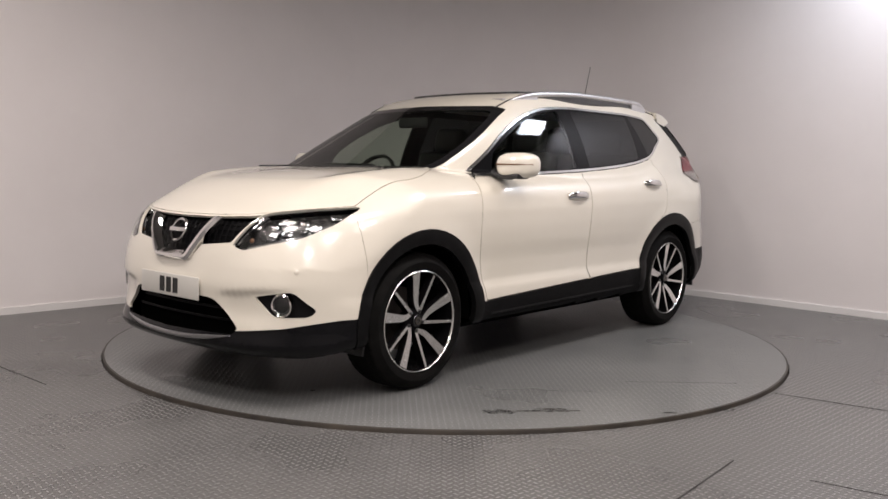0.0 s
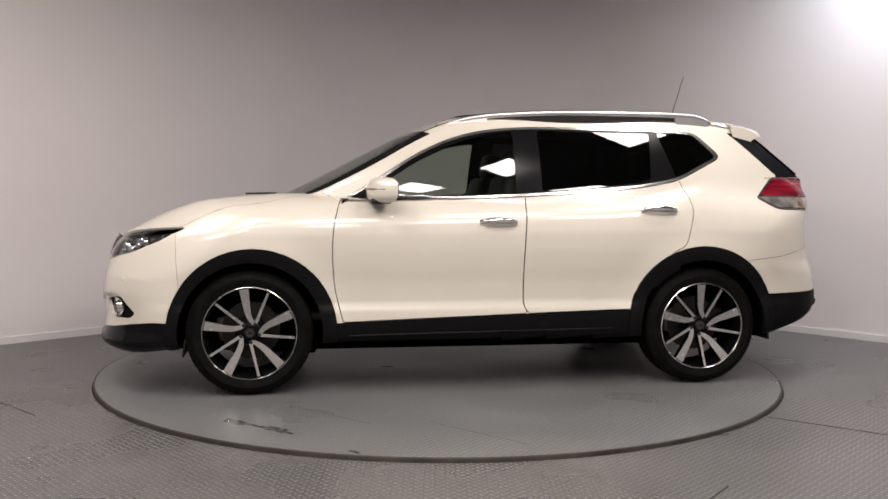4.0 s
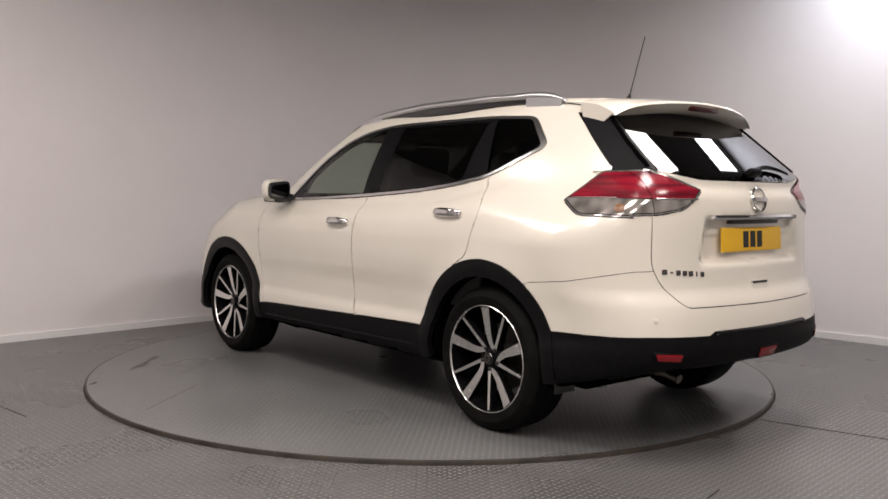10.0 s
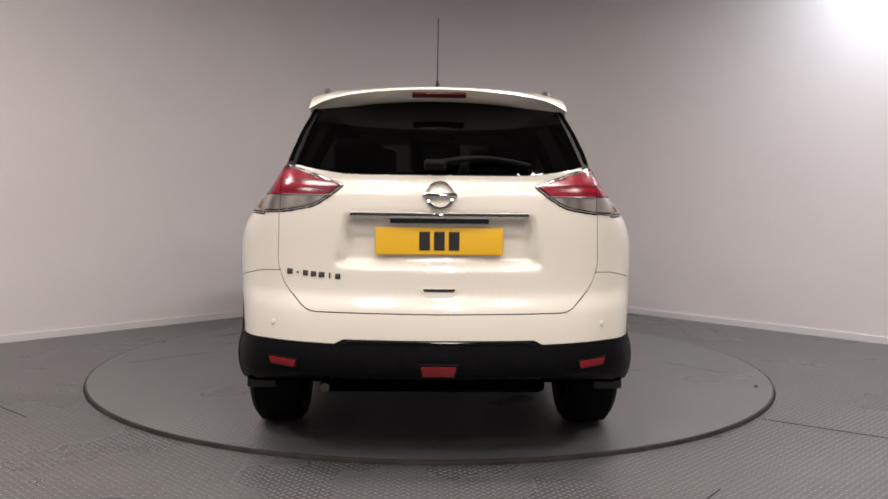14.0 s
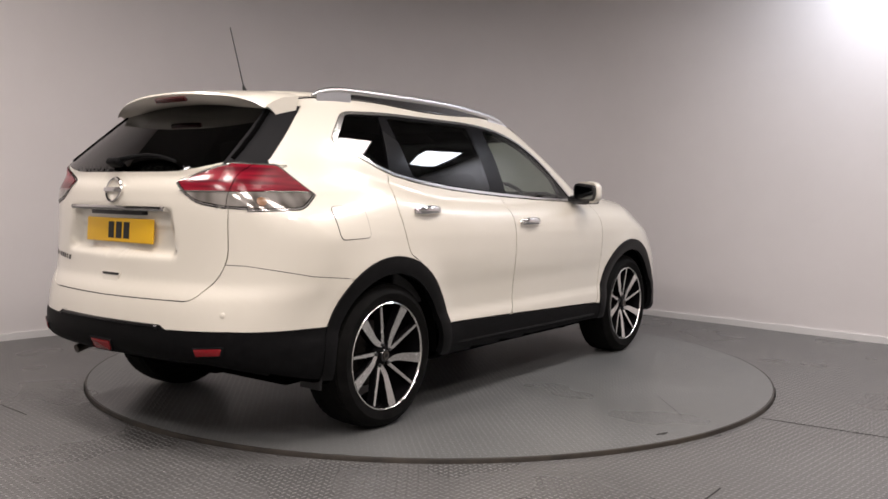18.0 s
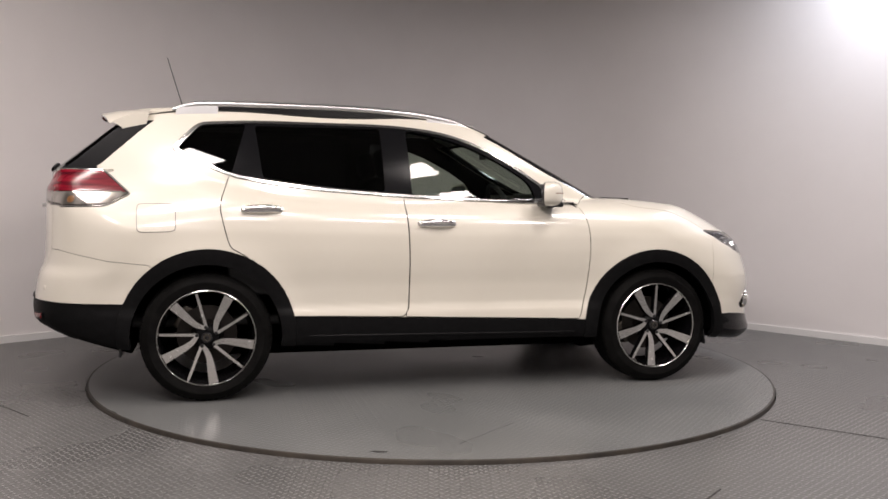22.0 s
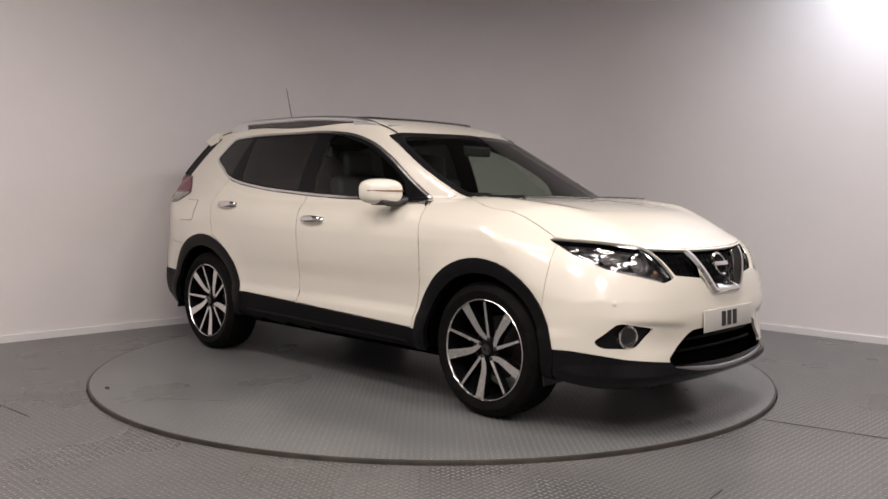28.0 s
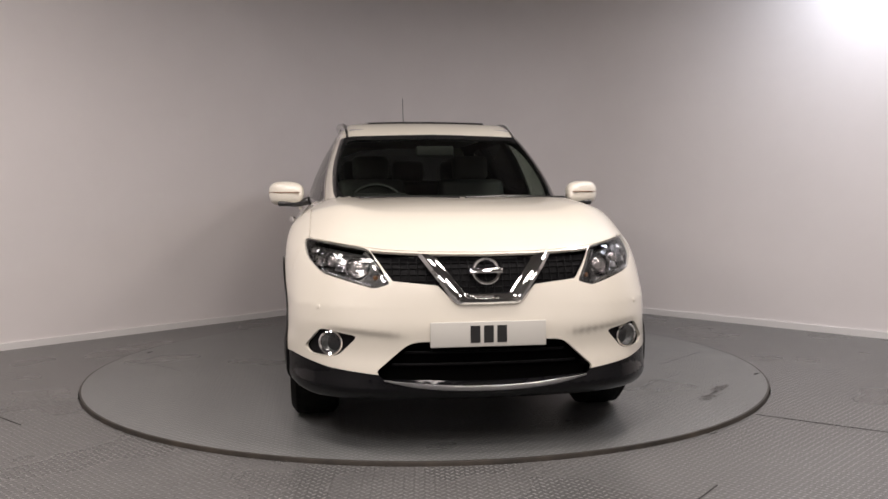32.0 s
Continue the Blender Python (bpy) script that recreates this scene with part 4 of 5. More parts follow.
car = tagged(new("car"), "pearl white five-door family SUV with black cladding on the turntable", "car")
DOORS = {}
for sgn in (1, -1):
    one = dict(mirror=False, sign=sgn)
    shell_part("quarter_panel", "quarter_panel", PAINT, car, gap=0.0018, **one)
    shell_part("front_wing", "front_wing", PAINT, car, gap=0.0016, **one)
    shell_part("window_trim", "window_trim", TRIM_CHROME, car, "bright chrome window surround", gap=0.0022, proud=0.004, **one)
    shell_part("pillar_cover", "pillar_cover", PILLAR, car, "gloss black door pillar covers", gap=0.0, **one)
    shell_part("quarter_glass", "quarter_glass", GLASS_PRIVACY, car, "dark privacy glass", gap=0.0, flange=0.003, **one)
    shell_part("sill_cladding", "sill_cladding", CLAD, car, "black plastic sill cladding", proud=0.006, **one)
    shell_part("arch_trim", "arch_trim_front", ARCH_BLACK, car, "black plastic wheel arch trim", proud=0.008, gap=0.0, flange=0.035, **one)
    shell_part("arch_trim", "arch_trim_rear", ARCH_BLACK, car, "black plastic wheel arch trim", proud=0.008, gap=0.0, flange=0.035, **one)
    lamp = shell_part("tail_lamp", "tail_lamp", SMOKE_LENS, car, "red and clear rear lamp with a bright rim", gap=0.003, proud=0.003, **one)
    shell_part("red_lens", "tail_lamp_red", RED_LENS, lamp, "red lens", gap=0.002, proud=0.006, **one)
    shell_part("clear_lens", "tail_lamp_clear", CLEAR_LENS, lamp, "clear lens over silver reflector", gap=0.002, proud=0.005, **one)
    DOORS["f", sgn] = shell_part("front_door", "front_door", PAINT, car, gap=0.0038, **one)
    DOORS["r", sgn] = shell_part("rear_door", "rear_door", PAINT, car, gap=0.0038, **one)
    shell_part("window_glass", "front_side_glass", GLASS_CLEAR, DOORS["f", sgn], "clear side glass", gap=0.0, flange=0.003, **one)
    shell_part("window_glass", "rear_side_glass", GLASS_PRIVACY, DOORS["r", sgn], "dark privacy glass", gap=0.0, flange=0.003, **one)
roof_panel = shell_part("roof_panel", "roof_panel", PAINT, car)
shell_part("glass_roof", "glass_roof", GLOSS, car, "dark panoramic glass roof", proud=0.010)
bonnet = shell_part("bonnet", "bonnet", PAINT, car, gap=0.0028)
front_bumper = shell_part("front_bumper", "front_bumper", PAINT, car, gap=0.001)
rear_bumper = shell_part("rear_bumper", "rear_bumper", PAINT, car, gap=0.0012)
tailgate = shell_part("tailgate", "tailgate", PAINT, car, gap=0.0034)
windscreen = shell_part("windscreen", "windscreen", GLASS_CLEAR, car, "clear windscreen", gap=0.0, flange=0.003)
shell_part("black_border", "screen_border", GLOSS, windscreen, "black printed glass border", gap=0.0)
shell_part("rear_glass", "rear_glass", GLASS_PRIVACY, tailgate, "dark rear window", gap=0.0, flange=0.003)
front_skirt = shell_part("front_skirt", "front_skirt", SKIRT, car, "black plastic lower front skirt", gap=0.0)
for sgn in (1, -1):
    shell_part("tailgate_fin", "pillar_fin", FIN_BLACK, tailgate, "gloss black fin beside the rear window", mirror=False, sign=sgn, gap=0.001)
rear_skirt = shell_part("rear_skirt", "rear_skirt", CLAD, car, "black plastic lower rear skirt", proud=0.004)
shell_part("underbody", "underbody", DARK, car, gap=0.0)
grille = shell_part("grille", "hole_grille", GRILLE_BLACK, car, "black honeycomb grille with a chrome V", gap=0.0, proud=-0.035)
# backing sheet whose near-black colour stands for the shade inside the intake
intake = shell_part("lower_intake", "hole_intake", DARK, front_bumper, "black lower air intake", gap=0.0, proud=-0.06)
HEADLAMPS = {}
for sgn in (1, -1):
    one = dict(mirror=False, sign=sgn)
    lamp = shell_part("tailgate_lamp", "tailgate_lamp", SMOKE_LENS, tailgate, "red and clear rear lamp on the tailgate", gap=0.003, proud=0.003, **one)
    shell_part("tailgate_lamp_lens", "tailgate_lamp_red", RED_LENS, tailgate, "red lens", gap=0.002, proud=0.006, **one)
    shell_part("tailgate_lamp_lens", "tailgate_lamp_clear", CLEAR_LENS, tailgate, "clear lens over silver reflector", gap=0.002, proud=0.005, **one)
    shell_part("fog_bezel", "fog_bezel", FIN_BLACK, front_bumper, "black fog lamp recess", gap=0.0, proud=-0.022, **one)
    HEADLAMPS[sgn] = shell_part("headlamp", "hole_lamp", LAMP_INNER, car, "headlamp with clear lens, chrome reflectors and amber bulb", gap=0.0, proud=-0.045, **one)
    shell_part("lens", "hole_lamp", GLASS_LENS, HEADLAMPS[sgn], "clear lens", gap=0.001, flange=0.02, **one)


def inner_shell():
    """A near-black sheet added behind the panels as shade in their gaps, open at the windows."""
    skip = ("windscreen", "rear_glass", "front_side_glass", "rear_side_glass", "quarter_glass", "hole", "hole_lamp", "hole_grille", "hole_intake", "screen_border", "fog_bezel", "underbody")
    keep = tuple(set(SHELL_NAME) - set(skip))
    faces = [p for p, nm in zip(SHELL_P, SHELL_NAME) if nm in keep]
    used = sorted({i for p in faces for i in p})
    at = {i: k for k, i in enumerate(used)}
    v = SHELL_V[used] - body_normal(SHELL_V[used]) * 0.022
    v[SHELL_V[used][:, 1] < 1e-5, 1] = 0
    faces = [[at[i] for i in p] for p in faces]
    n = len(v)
    me = bpy.data.meshes.new("gap_shade")
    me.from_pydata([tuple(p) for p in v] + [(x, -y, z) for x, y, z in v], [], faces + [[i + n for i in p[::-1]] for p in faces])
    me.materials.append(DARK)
    ob = new("gap_shade", me)
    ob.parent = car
    tagged(ob, "near-black sheet added behind the body panels to shade their gaps")


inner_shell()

# ---- wheels ----
TYRE_R, RIM_R = 0.355, 0.262
DISC_DARK = material("brake_disc_steel", (0.045, 0.040, 0.037), 0.5, metal=0.8)
SPOKE_BLACK = material("wheel_black", (0.005, 0.005, 0.0055), 0.22, spec=0.06)


def ribbon(bm, rows, depth, taper=0.8):
    """A bar along rows of (u, v, y, width) on the wheel's face: u to the viewer's right, v up, y outward."""
    ring = []
    pts = [Vector((-u, 0, v)) for u, v, _, _ in rows]
    for k, (u, v, y, w) in enumerate(rows):
        d = (pts[min(k + 1, len(pts) - 1)] - pts[max(k - 1, 0)]).normalized()
        s = Vector((-d.z, 0, d.x))
        o = Vector((0, y, 0))
        dn = Vector((0, y - depth, 0))
        ring.append([bm.verts.new(pts[k] + s * w / 2 + o), bm.verts.new(pts[k] - s * w / 2 + o),
                     bm.verts.new(pts[k] - s * w * taper / 2 + dn), bm.verts.new(pts[k] + s * w * taper / 2 + dn)])
    for p, q in zip(ring, ring[1:]):
        for k in range(4):
            bm.faces.new((p[k], p[(k + 1) % 4], q[(k + 1) % 4], q[k]))
    bm.faces.new(ring[0])
    bm.faces.new(ring[-1][::-1])
    bmesh.ops.recalc_face_normals(bm, faces=bm.faces)


def smooth_rows(rows, n=9):
    a = np.array(rows)
    t = np.linspace(0, len(a) - 1, len(a))
    return [tuple(float(curve(t, a[:, k])(x)) for k in range(a.shape[1])) for x in np.linspace(0, len(a) - 1, n)]


def make_wheel(hand):
    """A wheel that faces +y, centred on its axle; hand: which way the spokes sweep."""
    w = new("wheel", None)
    prof = [(RIM_R - 0.01, -0.205), (RIM_R + 0.03, -0.218), (TYRE_R - 0.035, -0.215), (TYRE_R - 0.010, -0.197), (TYRE_R, -0.165), (TYRE_R + 0.002, -0.11), (TYRE_R, -0.055), (TYRE_R - 0.010, -0.022),
            (TYRE_R - 0.035, -0.004), (RIM_R + 0.045, 0.002), (RIM_R + 0.012, -0.004), (RIM_R - 0.004, -0.012)]
    prof = [(r, y * 1.12) for r, y in prof]
    bm = lathe(prof, 96)
    tyre = part("tyre", bm, RUBBER, w, "black road tyre")
    bm = bmesh.new()
    for row, yy in ((0, -0.084), (1, -0.123), (2, -0.162)):
        for k in range(64):
            a = 2 * math.pi * (k + 0.5 * (row % 2)) / 64
            m = Matrix.Rotation(-a, 4, "Y") @ pose(TYRE_R - 0.0018, yy, 0, 0, 0, 0)
            box(0.007, 0.029, 0.027, m, bm=bm)
    for row, yy in ((0, -0.045), (1, -0.202)):
        for k in range(64):
            a = 2 * math.pi * (k + 0.25) / 64
            m = Matrix.Rotation(-a, 4, "Y") @ pose(TYRE_R - 0.0085, yy, 0, 0, 0, 0)
            box(0.010, 0.030, 0.025, m, bm=bm)
    part("tread", bm, RUBBER, tyre, smooth=False)
    bm = lathe([(RIM_R, -0.016), (RIM_R + 0.002, -0.006), (RIM_R - 0.002, -0.003), (RIM_R - 0.0055, -0.007), (RIM_R - 0.008, -0.02)], 96)
    part("rim_lip", bm, MACHINED, w, "bright machined rim lip")
    bm = lathe([(RIM_R - 0.007, -0.012), (RIM_R - 0.018, -0.05), (RIM_R - 0.035, -0.20), (RIM_R - 0.012, -0.205), (RIM_R - 0.003, -0.02)], 72)
    part("rim_barrel", bm, SPOKE_BLACK, w, "gloss black rim barrel")
    bm = lathe([(0.001, -0.165), (0.165, -0.165), (0.165, -0.145), (0.09, -0.14), (0.07, -0.10), (0.001, -0.10)], 48)
    part("brake_disc", bm, DISC_DARK, w, "worn steel brake disc")
    bm = lathe([(0.001, -0.085), (0.070, -0.085), (0.068, -0.055), (0.052, -0.042), (0.034, -0.037), (0.001, -0.036)], 40)
    part("hub", bm, SPOKE_BLACK, w, "gloss black hub")
    bm = lathe([(0.001, -0.034), (0.030, -0.034), (0.031, -0.028), (0.027, -0.024), (0.001, -0.022)], 32)
    cap = part("hub_cap", bm, GLOSS, w)
    part("badge", lathe([(0.013, -0.024), (0.020, -0.024), (0.020, -0.0195), (0.013, -0.0195)], 28), ROTOR, cap, "chrome ring badge")
    for k in range(5):
        a = 2 * math.pi * k / 5 + math.radians(54)
        bm = lathe([(0.001, -0.050), (0.010, -0.050), (0.010, -0.036), (0.007, -0.033), (0.001, -0.033)], 10, m=pose(0.054 * math.cos(a), 0, 0.054 * math.sin(a)))
        part("wheel_nut", bm, BLACK, w)
    wide = smooth_rows([(0.030, 0.042, -0.040, 0.020), (0.012, 0.072, -0.036, 0.027), (0.000, 0.112, -0.030, 0.034), (-0.009, 0.252, -0.008, 0.052)])
    thin = [(0.036, 0.047, -0.039, 0.018), (0.123, 0.218, -0.008, 0.0135)]
    flank_a = [(u, v, y - 0.006, wd + 0.003) for u, v, y, wd in wide]
    flank_b = [(u, v, y - 0.006, wd + 0.003) for u, v, y, wd in thin]
    for k in range(5):
        turn = Matrix.Rotation(2 * math.pi * k / 5, 4, "Y")
        for nm, lab, rows, dep, mat in (("wide_spoke", "machined silver wide spoke", wide, 0.006, MACHINED), ("thin_spoke", "machined silver thin spoke", thin, 0.006, MACHINED),
                                        ("spoke_flank", "gloss black spoke flank", flank_a, 0.045, SPOKE_BLACK), ("spoke_flank", "gloss black spoke flank", flank_b, 0.04, SPOKE_BLACK)):
            bm = bmesh.new()
            ribbon(bm, rows, dep, 1.0 if mat is MACHINED else 0.75)
            bmesh.ops.transform(bm, matrix=turn, verts=bm.verts)
            part(nm, bm, mat, w, lab, smooth=False)
    bm = box(0.075, 0.06, 0.14, pose(0.150, -0.175, 0.02), 0.012)
    part("brake_caliper", bm, ROTOR, w, "grey brake caliper")
    return w


WHEEL_Y = 0.885
first = make_wheel(1)
first.parent = car
first.matrix_basis = pose(AXLES[0], WHEEL_Y, TYRE_R, 0, 5, 0)
second = copy_thing(first, pose(AXLES[1], WHEEL_Y, TYRE_R, 0, 0, 0))
third = make_wheel(1)
third.parent = car
third.matrix_basis = pose(AXLES[0], -WHEEL_Y, TYRE_R, 0, 29, 180)
fourth = copy_thing(third, pose(AXLES[1], -WHEEL_Y, TYRE_R, 0, -30, 180))

# a lip along the sill cladding
for sgn in (1, -1):
    part("sill_lip", tube([(x, sgn * 0.894, 0.345 - 0.012 * x) for x in np.linspace(-0.86, 0.80, 16)], 0.007, 8), ARCH_BLACK, car, "moulded lip on the sill cladding")

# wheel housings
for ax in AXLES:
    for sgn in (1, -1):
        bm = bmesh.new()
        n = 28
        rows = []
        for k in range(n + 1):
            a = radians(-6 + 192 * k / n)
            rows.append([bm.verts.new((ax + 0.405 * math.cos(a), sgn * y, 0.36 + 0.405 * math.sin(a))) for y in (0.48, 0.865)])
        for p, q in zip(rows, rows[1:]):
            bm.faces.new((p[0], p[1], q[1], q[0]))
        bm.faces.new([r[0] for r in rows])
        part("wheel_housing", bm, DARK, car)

# ---- car details ----
def fillet_box(sx, sy, sz, r, m=None):
    return box(sx, sy, sz, m, r, 3)


# what hangs below: engine tray, floor pan, silencer, flaps
part("undertray", fillet_box(0.95, 1.10, 0.05, 0.02, pose(1.45, 0, 0.225, 0, -3, 0)), DARK, car, "black engine undertray")
part("floor_pan", fillet_box(2.30, 1.30, 0.07, 0.025, pose(-0.15, 0, 0.250)), DARK, car, "black floor pan")
part("rear_subframe", fillet_box(0.60, 1.05, 0.10, 0.03, pose(-1.40, 0, 0.260)), DARK, car, "black rear subframe")
part("silencer", fillet_box(0.24, 0.75, 0.15, 0.06, pose(-1.92, -0.05, 0.375)), DARK, car, "dark steel silencer")
part("tailpipe", tube([(-2.00, 0.47, 0.365), (-2.12, 0.47, 0.362), (-2.185, 0.47, 0.345)], [0.020, 0.021, 0.021], 16), ROTOR, car, "steel tailpipe")
for sgn in (1, -1):
    part("mud_flap", fillet_box(0.014, 0.13, 0.15, 0.006, pose(-1.795, sgn * 0.800, 0.335, 0, 6, 0)), BLACK, car, "black rear mud flap")
    part("air_deflector", fillet_box(0.012, 0.22, 0.10, 0.005, pose(1.715, sgn * 0.735, 0.270, 0, -8, 0)), BLACK, car, "black deflector before the front wheel")


def facing(p, n, up=(0, 0, 1)):
    """A pose at p whose local y looks along n and whose local z is near up."""
    y = Vector(n).normalized()
    x = y.cross(Vector(up)).normalized()
    z = x.cross(y)
    m = Matrix((x, y, z)).transposed().to_4x4()
    m.translation = p
    return m


def ring_badge(name, p, n, r, parent):
    """A plain ring with a bar across it."""
    m = facing(p, n)
    bm = lathe([(r * 0.80, 0.0), (r, 0.0), (r, 0.008), (r * 0.93, 0.013), (r * 0.80, 0.009)], 40, m=m)
    ob = part(name, bm, CHROME, parent, "plain chrome ring badge with a crossbar")
    part("crossbar", fillet_box(r * 2.35, 0.012, r * 0.36, 0.004, m @ pose(0, 0.009, 0)), CHROME, ob)
    return ob


# grille: rows of short bars, chrome V, badge
for k, zz in enumerate((0.720, 0.750, 0.780, 0.810, 0.840, 0.868)):
    reach = 0.10 if zz < 0.74 else (0.20 if zz < 0.77 else 0.43 + (zz - 0.78) * 0.6)
    pts = []
    for j in range(17):
        y = -reach + 2 * reach * j / 16
        p, n = on_end(y, zz)
        pts.append(p - n * 0.030)
    part("grille_bar", tube(pts, 0.0035, 6, squash=(0.8, 1.0)), GRILLE_BLACK, grille)
for k in range(-11, 12):
    y = k * 0.038
    z0, z1 = (0.700 if abs(y) < 0.12 else (0.745 + max(0, abs(y) - 0.2) * 0.15)), 0.872
    pts = [on_end(y, z0 + (z1 - z0) * j / 5)[0] - Vector((0.031, 0, 0)) for j in range(6)]
    part("grille_rib", tube(pts, 0.003, 5), GRILLE_BLACK, grille)


def chrome_v():
    outer = [(0.304, 0.878), (0.266, 0.830), (0.218, 0.766), (0.168, 0.701), (0.145, 0.677), (0.120, 0.670), (0.0, 0.669)]
    inner = [(0.216, 0.876), (0.186, 0.835), (0.150, 0.787), (0.112, 0.737), (0.100, 0.723), (0.082, 0.718), (0.0, 0.717)]
    outer, inner = smooth_rows(outer, 25), smooth_rows(inner, 25)
    outer = outer + [(-y, z) for y, z in outer[-2::-1]]
    inner = inner + [(-y, z) for y, z in inner[-2::-1]]
    bm = bmesh.new()
    rows = []
    for (a, b), (c, d) in zip(outer, inner):
        row = []
        for f, lift in ((0, -0.02), (0.02, 0.012), (0.22, 0.024), (0.50, 0.022), (0.97, -0.004), (1.0, -0.035)):
            y, z = a + (c - a) * f, b + (d - b) * f
            p, n = on_end(y, z)
            row.append(bm.verts.new(p + n * lift))
        rows.append(row)
    for p, q in zip(rows, rows[1:]):
        for k in range(5):
            bm.faces.new((p[k], p[k + 1], q[k + 1], q[k]))
    bmesh.ops.recalc_face_normals(bm, faces=bm.faces)
    return bm


part("chrome_v", chrome_v(), CHROME, grille, "wide polished chrome V")
p, n = on_end(0.0, 0.815)
ring_badge("badge", p - n * 0.008, n, 0.064, grille)


def plate(name, mat, p, n, parent, label):
    """A number plate with its characters as plain bars."""
    m = facing(p, n)
    ob = part(name, fillet_box(0.52, 0.008, 0.111, 0.003, m), mat, parent, label)
    for k in range(3):
        part("character_bar", box(0.044, 0.002, 0.076, m @ pose(-0.060 + k * 0.060, 0.0045, 0)), INK, ob, "dark bar in place of a character", smooth=False)
    return ob


p, n = on_end(0.0, 0.541)
plate("number_plate", PLATE_WHITE, Vector((2.258, 0, 0.541)), Vector((1, 0, 0.03)), front_bumper, "white front plate with dark bars")
# intake slats
for zz in (0.40, 0.455):
    half = 0.36 + (0.46 - zz) * 1.0
    pts = [on_end(-half + 2 * half * j / 14, zz)[0] - Vector((0.045, 0, 0)) for j in range(15)]
    part("slat", tube(pts, 0.007, 6, squash=(0.7, 1)), GRILLE_BLACK, intake)
# bright strip on the front skirt
pts = []
for j in range(41):
    y = -0.46 + j * 0.023
    zz = 0.302 + 0.043 * (abs(y) / 0.5) ** 2.2
    p, n = on_end(y, zz)
    pts.append(p + n * 0.002)
part("bright_strip", tube(pts, [0.003 + 0.009 * min(1, (0.46 - abs(-0.46 + j * 0.023)) / 0.15) for j in range(41)], 8, squash=(0.6, 1.0)), material("skid_silver", (0.42, 0.42, 0.43), 0.3, metal=1.0), front_skirt, "silver skid strip")
# fog lamps and sensors
for sgn in (1, -1):
    p, n = on_end(sgn * 0.692, 0.494)
    n = (n + Vector((0.8, 0, 0))).normalized()
    m = facing(p - n * 0.006, n)
    fog = part("fog_lamp", lathe([(0.046, -0.02), (0.056, -0.02), (0.056, 0.004), (0.051, 0.009), (0.046, 0.004)], 36, m=m), CHROME, front_bumper, "round fog lamp with a chrome ring")
    part("reflector", lathe([(0.001, -0.03), (0.030, -0.022), (0.046, -0.006), (0.047, -0.03)], 30, m=m), LAMP_INNER, fog)
    part("fog_lens", lathe([(0.001, 0.006), (0.030, 0.003), (0.046, -0.002), (0.046, -0.004), (0.001, 0.002)], 30, m=m), GLASS_LENS, fog)
    for y, zz, fr in ((0.745, 0.652, True), (0.68, 0.625, False)):
        p, n = on_end(sgn * y, zz, fr)
        part("parking_sensor", lathe([(0.001, 0.0), (0.012, 0.0), (0.012, 0.0015), (0.009, 0.0028), (0.001, 0.0028)], 18, m=facing(p, n)), PAINT, front_bumper if fr else rear_bumper, "small round parking sensor")

# headlamp insides
for sgn in (1, -1):
    hl = HEADLAMPS[sgn]
    for y, zz, r in ((0.585, 0.850, 0.050), (0.700, 0.880, 0.036)):
        p, n = on_end(sgn * y, zz)
        m = facing(p - n * 0.055, (n + Vector((1.2, 0, 0))).normalized())
        part("projector", lathe([(r, 0.0), (r * 1.12, 0.0), (r * 1.12, 0.028), (r * 1.0, 0.034), (r * 0.92, 0.02)], 32, m=m), LAMP_CHROME, hl, "chrome projector ring")
        dome = [(0.001, 0.030)] + [(r * 0.92 * math.sin(radians(a)), 0.004 + 0.026 * math.cos(radians(a))) for a in (20, 40, 60, 80)] + [(0.001, 0.0)]
        part("bulb_lens", lathe(dome, 28, m=m), SMOKE_LENS, hl)
    p, n = on_end(sgn * 0.500, 0.800)
    part("indicator", lathe([(0.001, 0.008), (0.009, 0.005), (0.012, 0.0), (0.001, -0.01)], 20, m=facing(p - n * 0.043, n)), AMBER, hl, "amber indicator bulb")
    for a, b in (((0.452, 0.772), (0.535, 0.905)), ((0.510, 0.757), (0.735, 0.818))):
        pts = []
        for j in range(9):
            t = j / 8
            p, n = on_end(sgn * (a[0] + (b[0] - a[0]) * t), a[1] + (b[1] - a[1]) * t)
            pts.append(p - n * 0.018)
        part("light_guide", tube(pts, 0.011, 8, squash=(1, 0.6)), LAMP_CHROME, hl, "silver light guide")
    for y, zz in ((0.77, 0.915), (0.75, 0.855), (0.66, 0.835)):
        p, n = on_end(sgn * y, zz)
        part("reflector", fillet_box(0.055, 0.02, 0.035, 0.008, facing(p - n * 0.035, n)), LAMP_CHROME, hl)


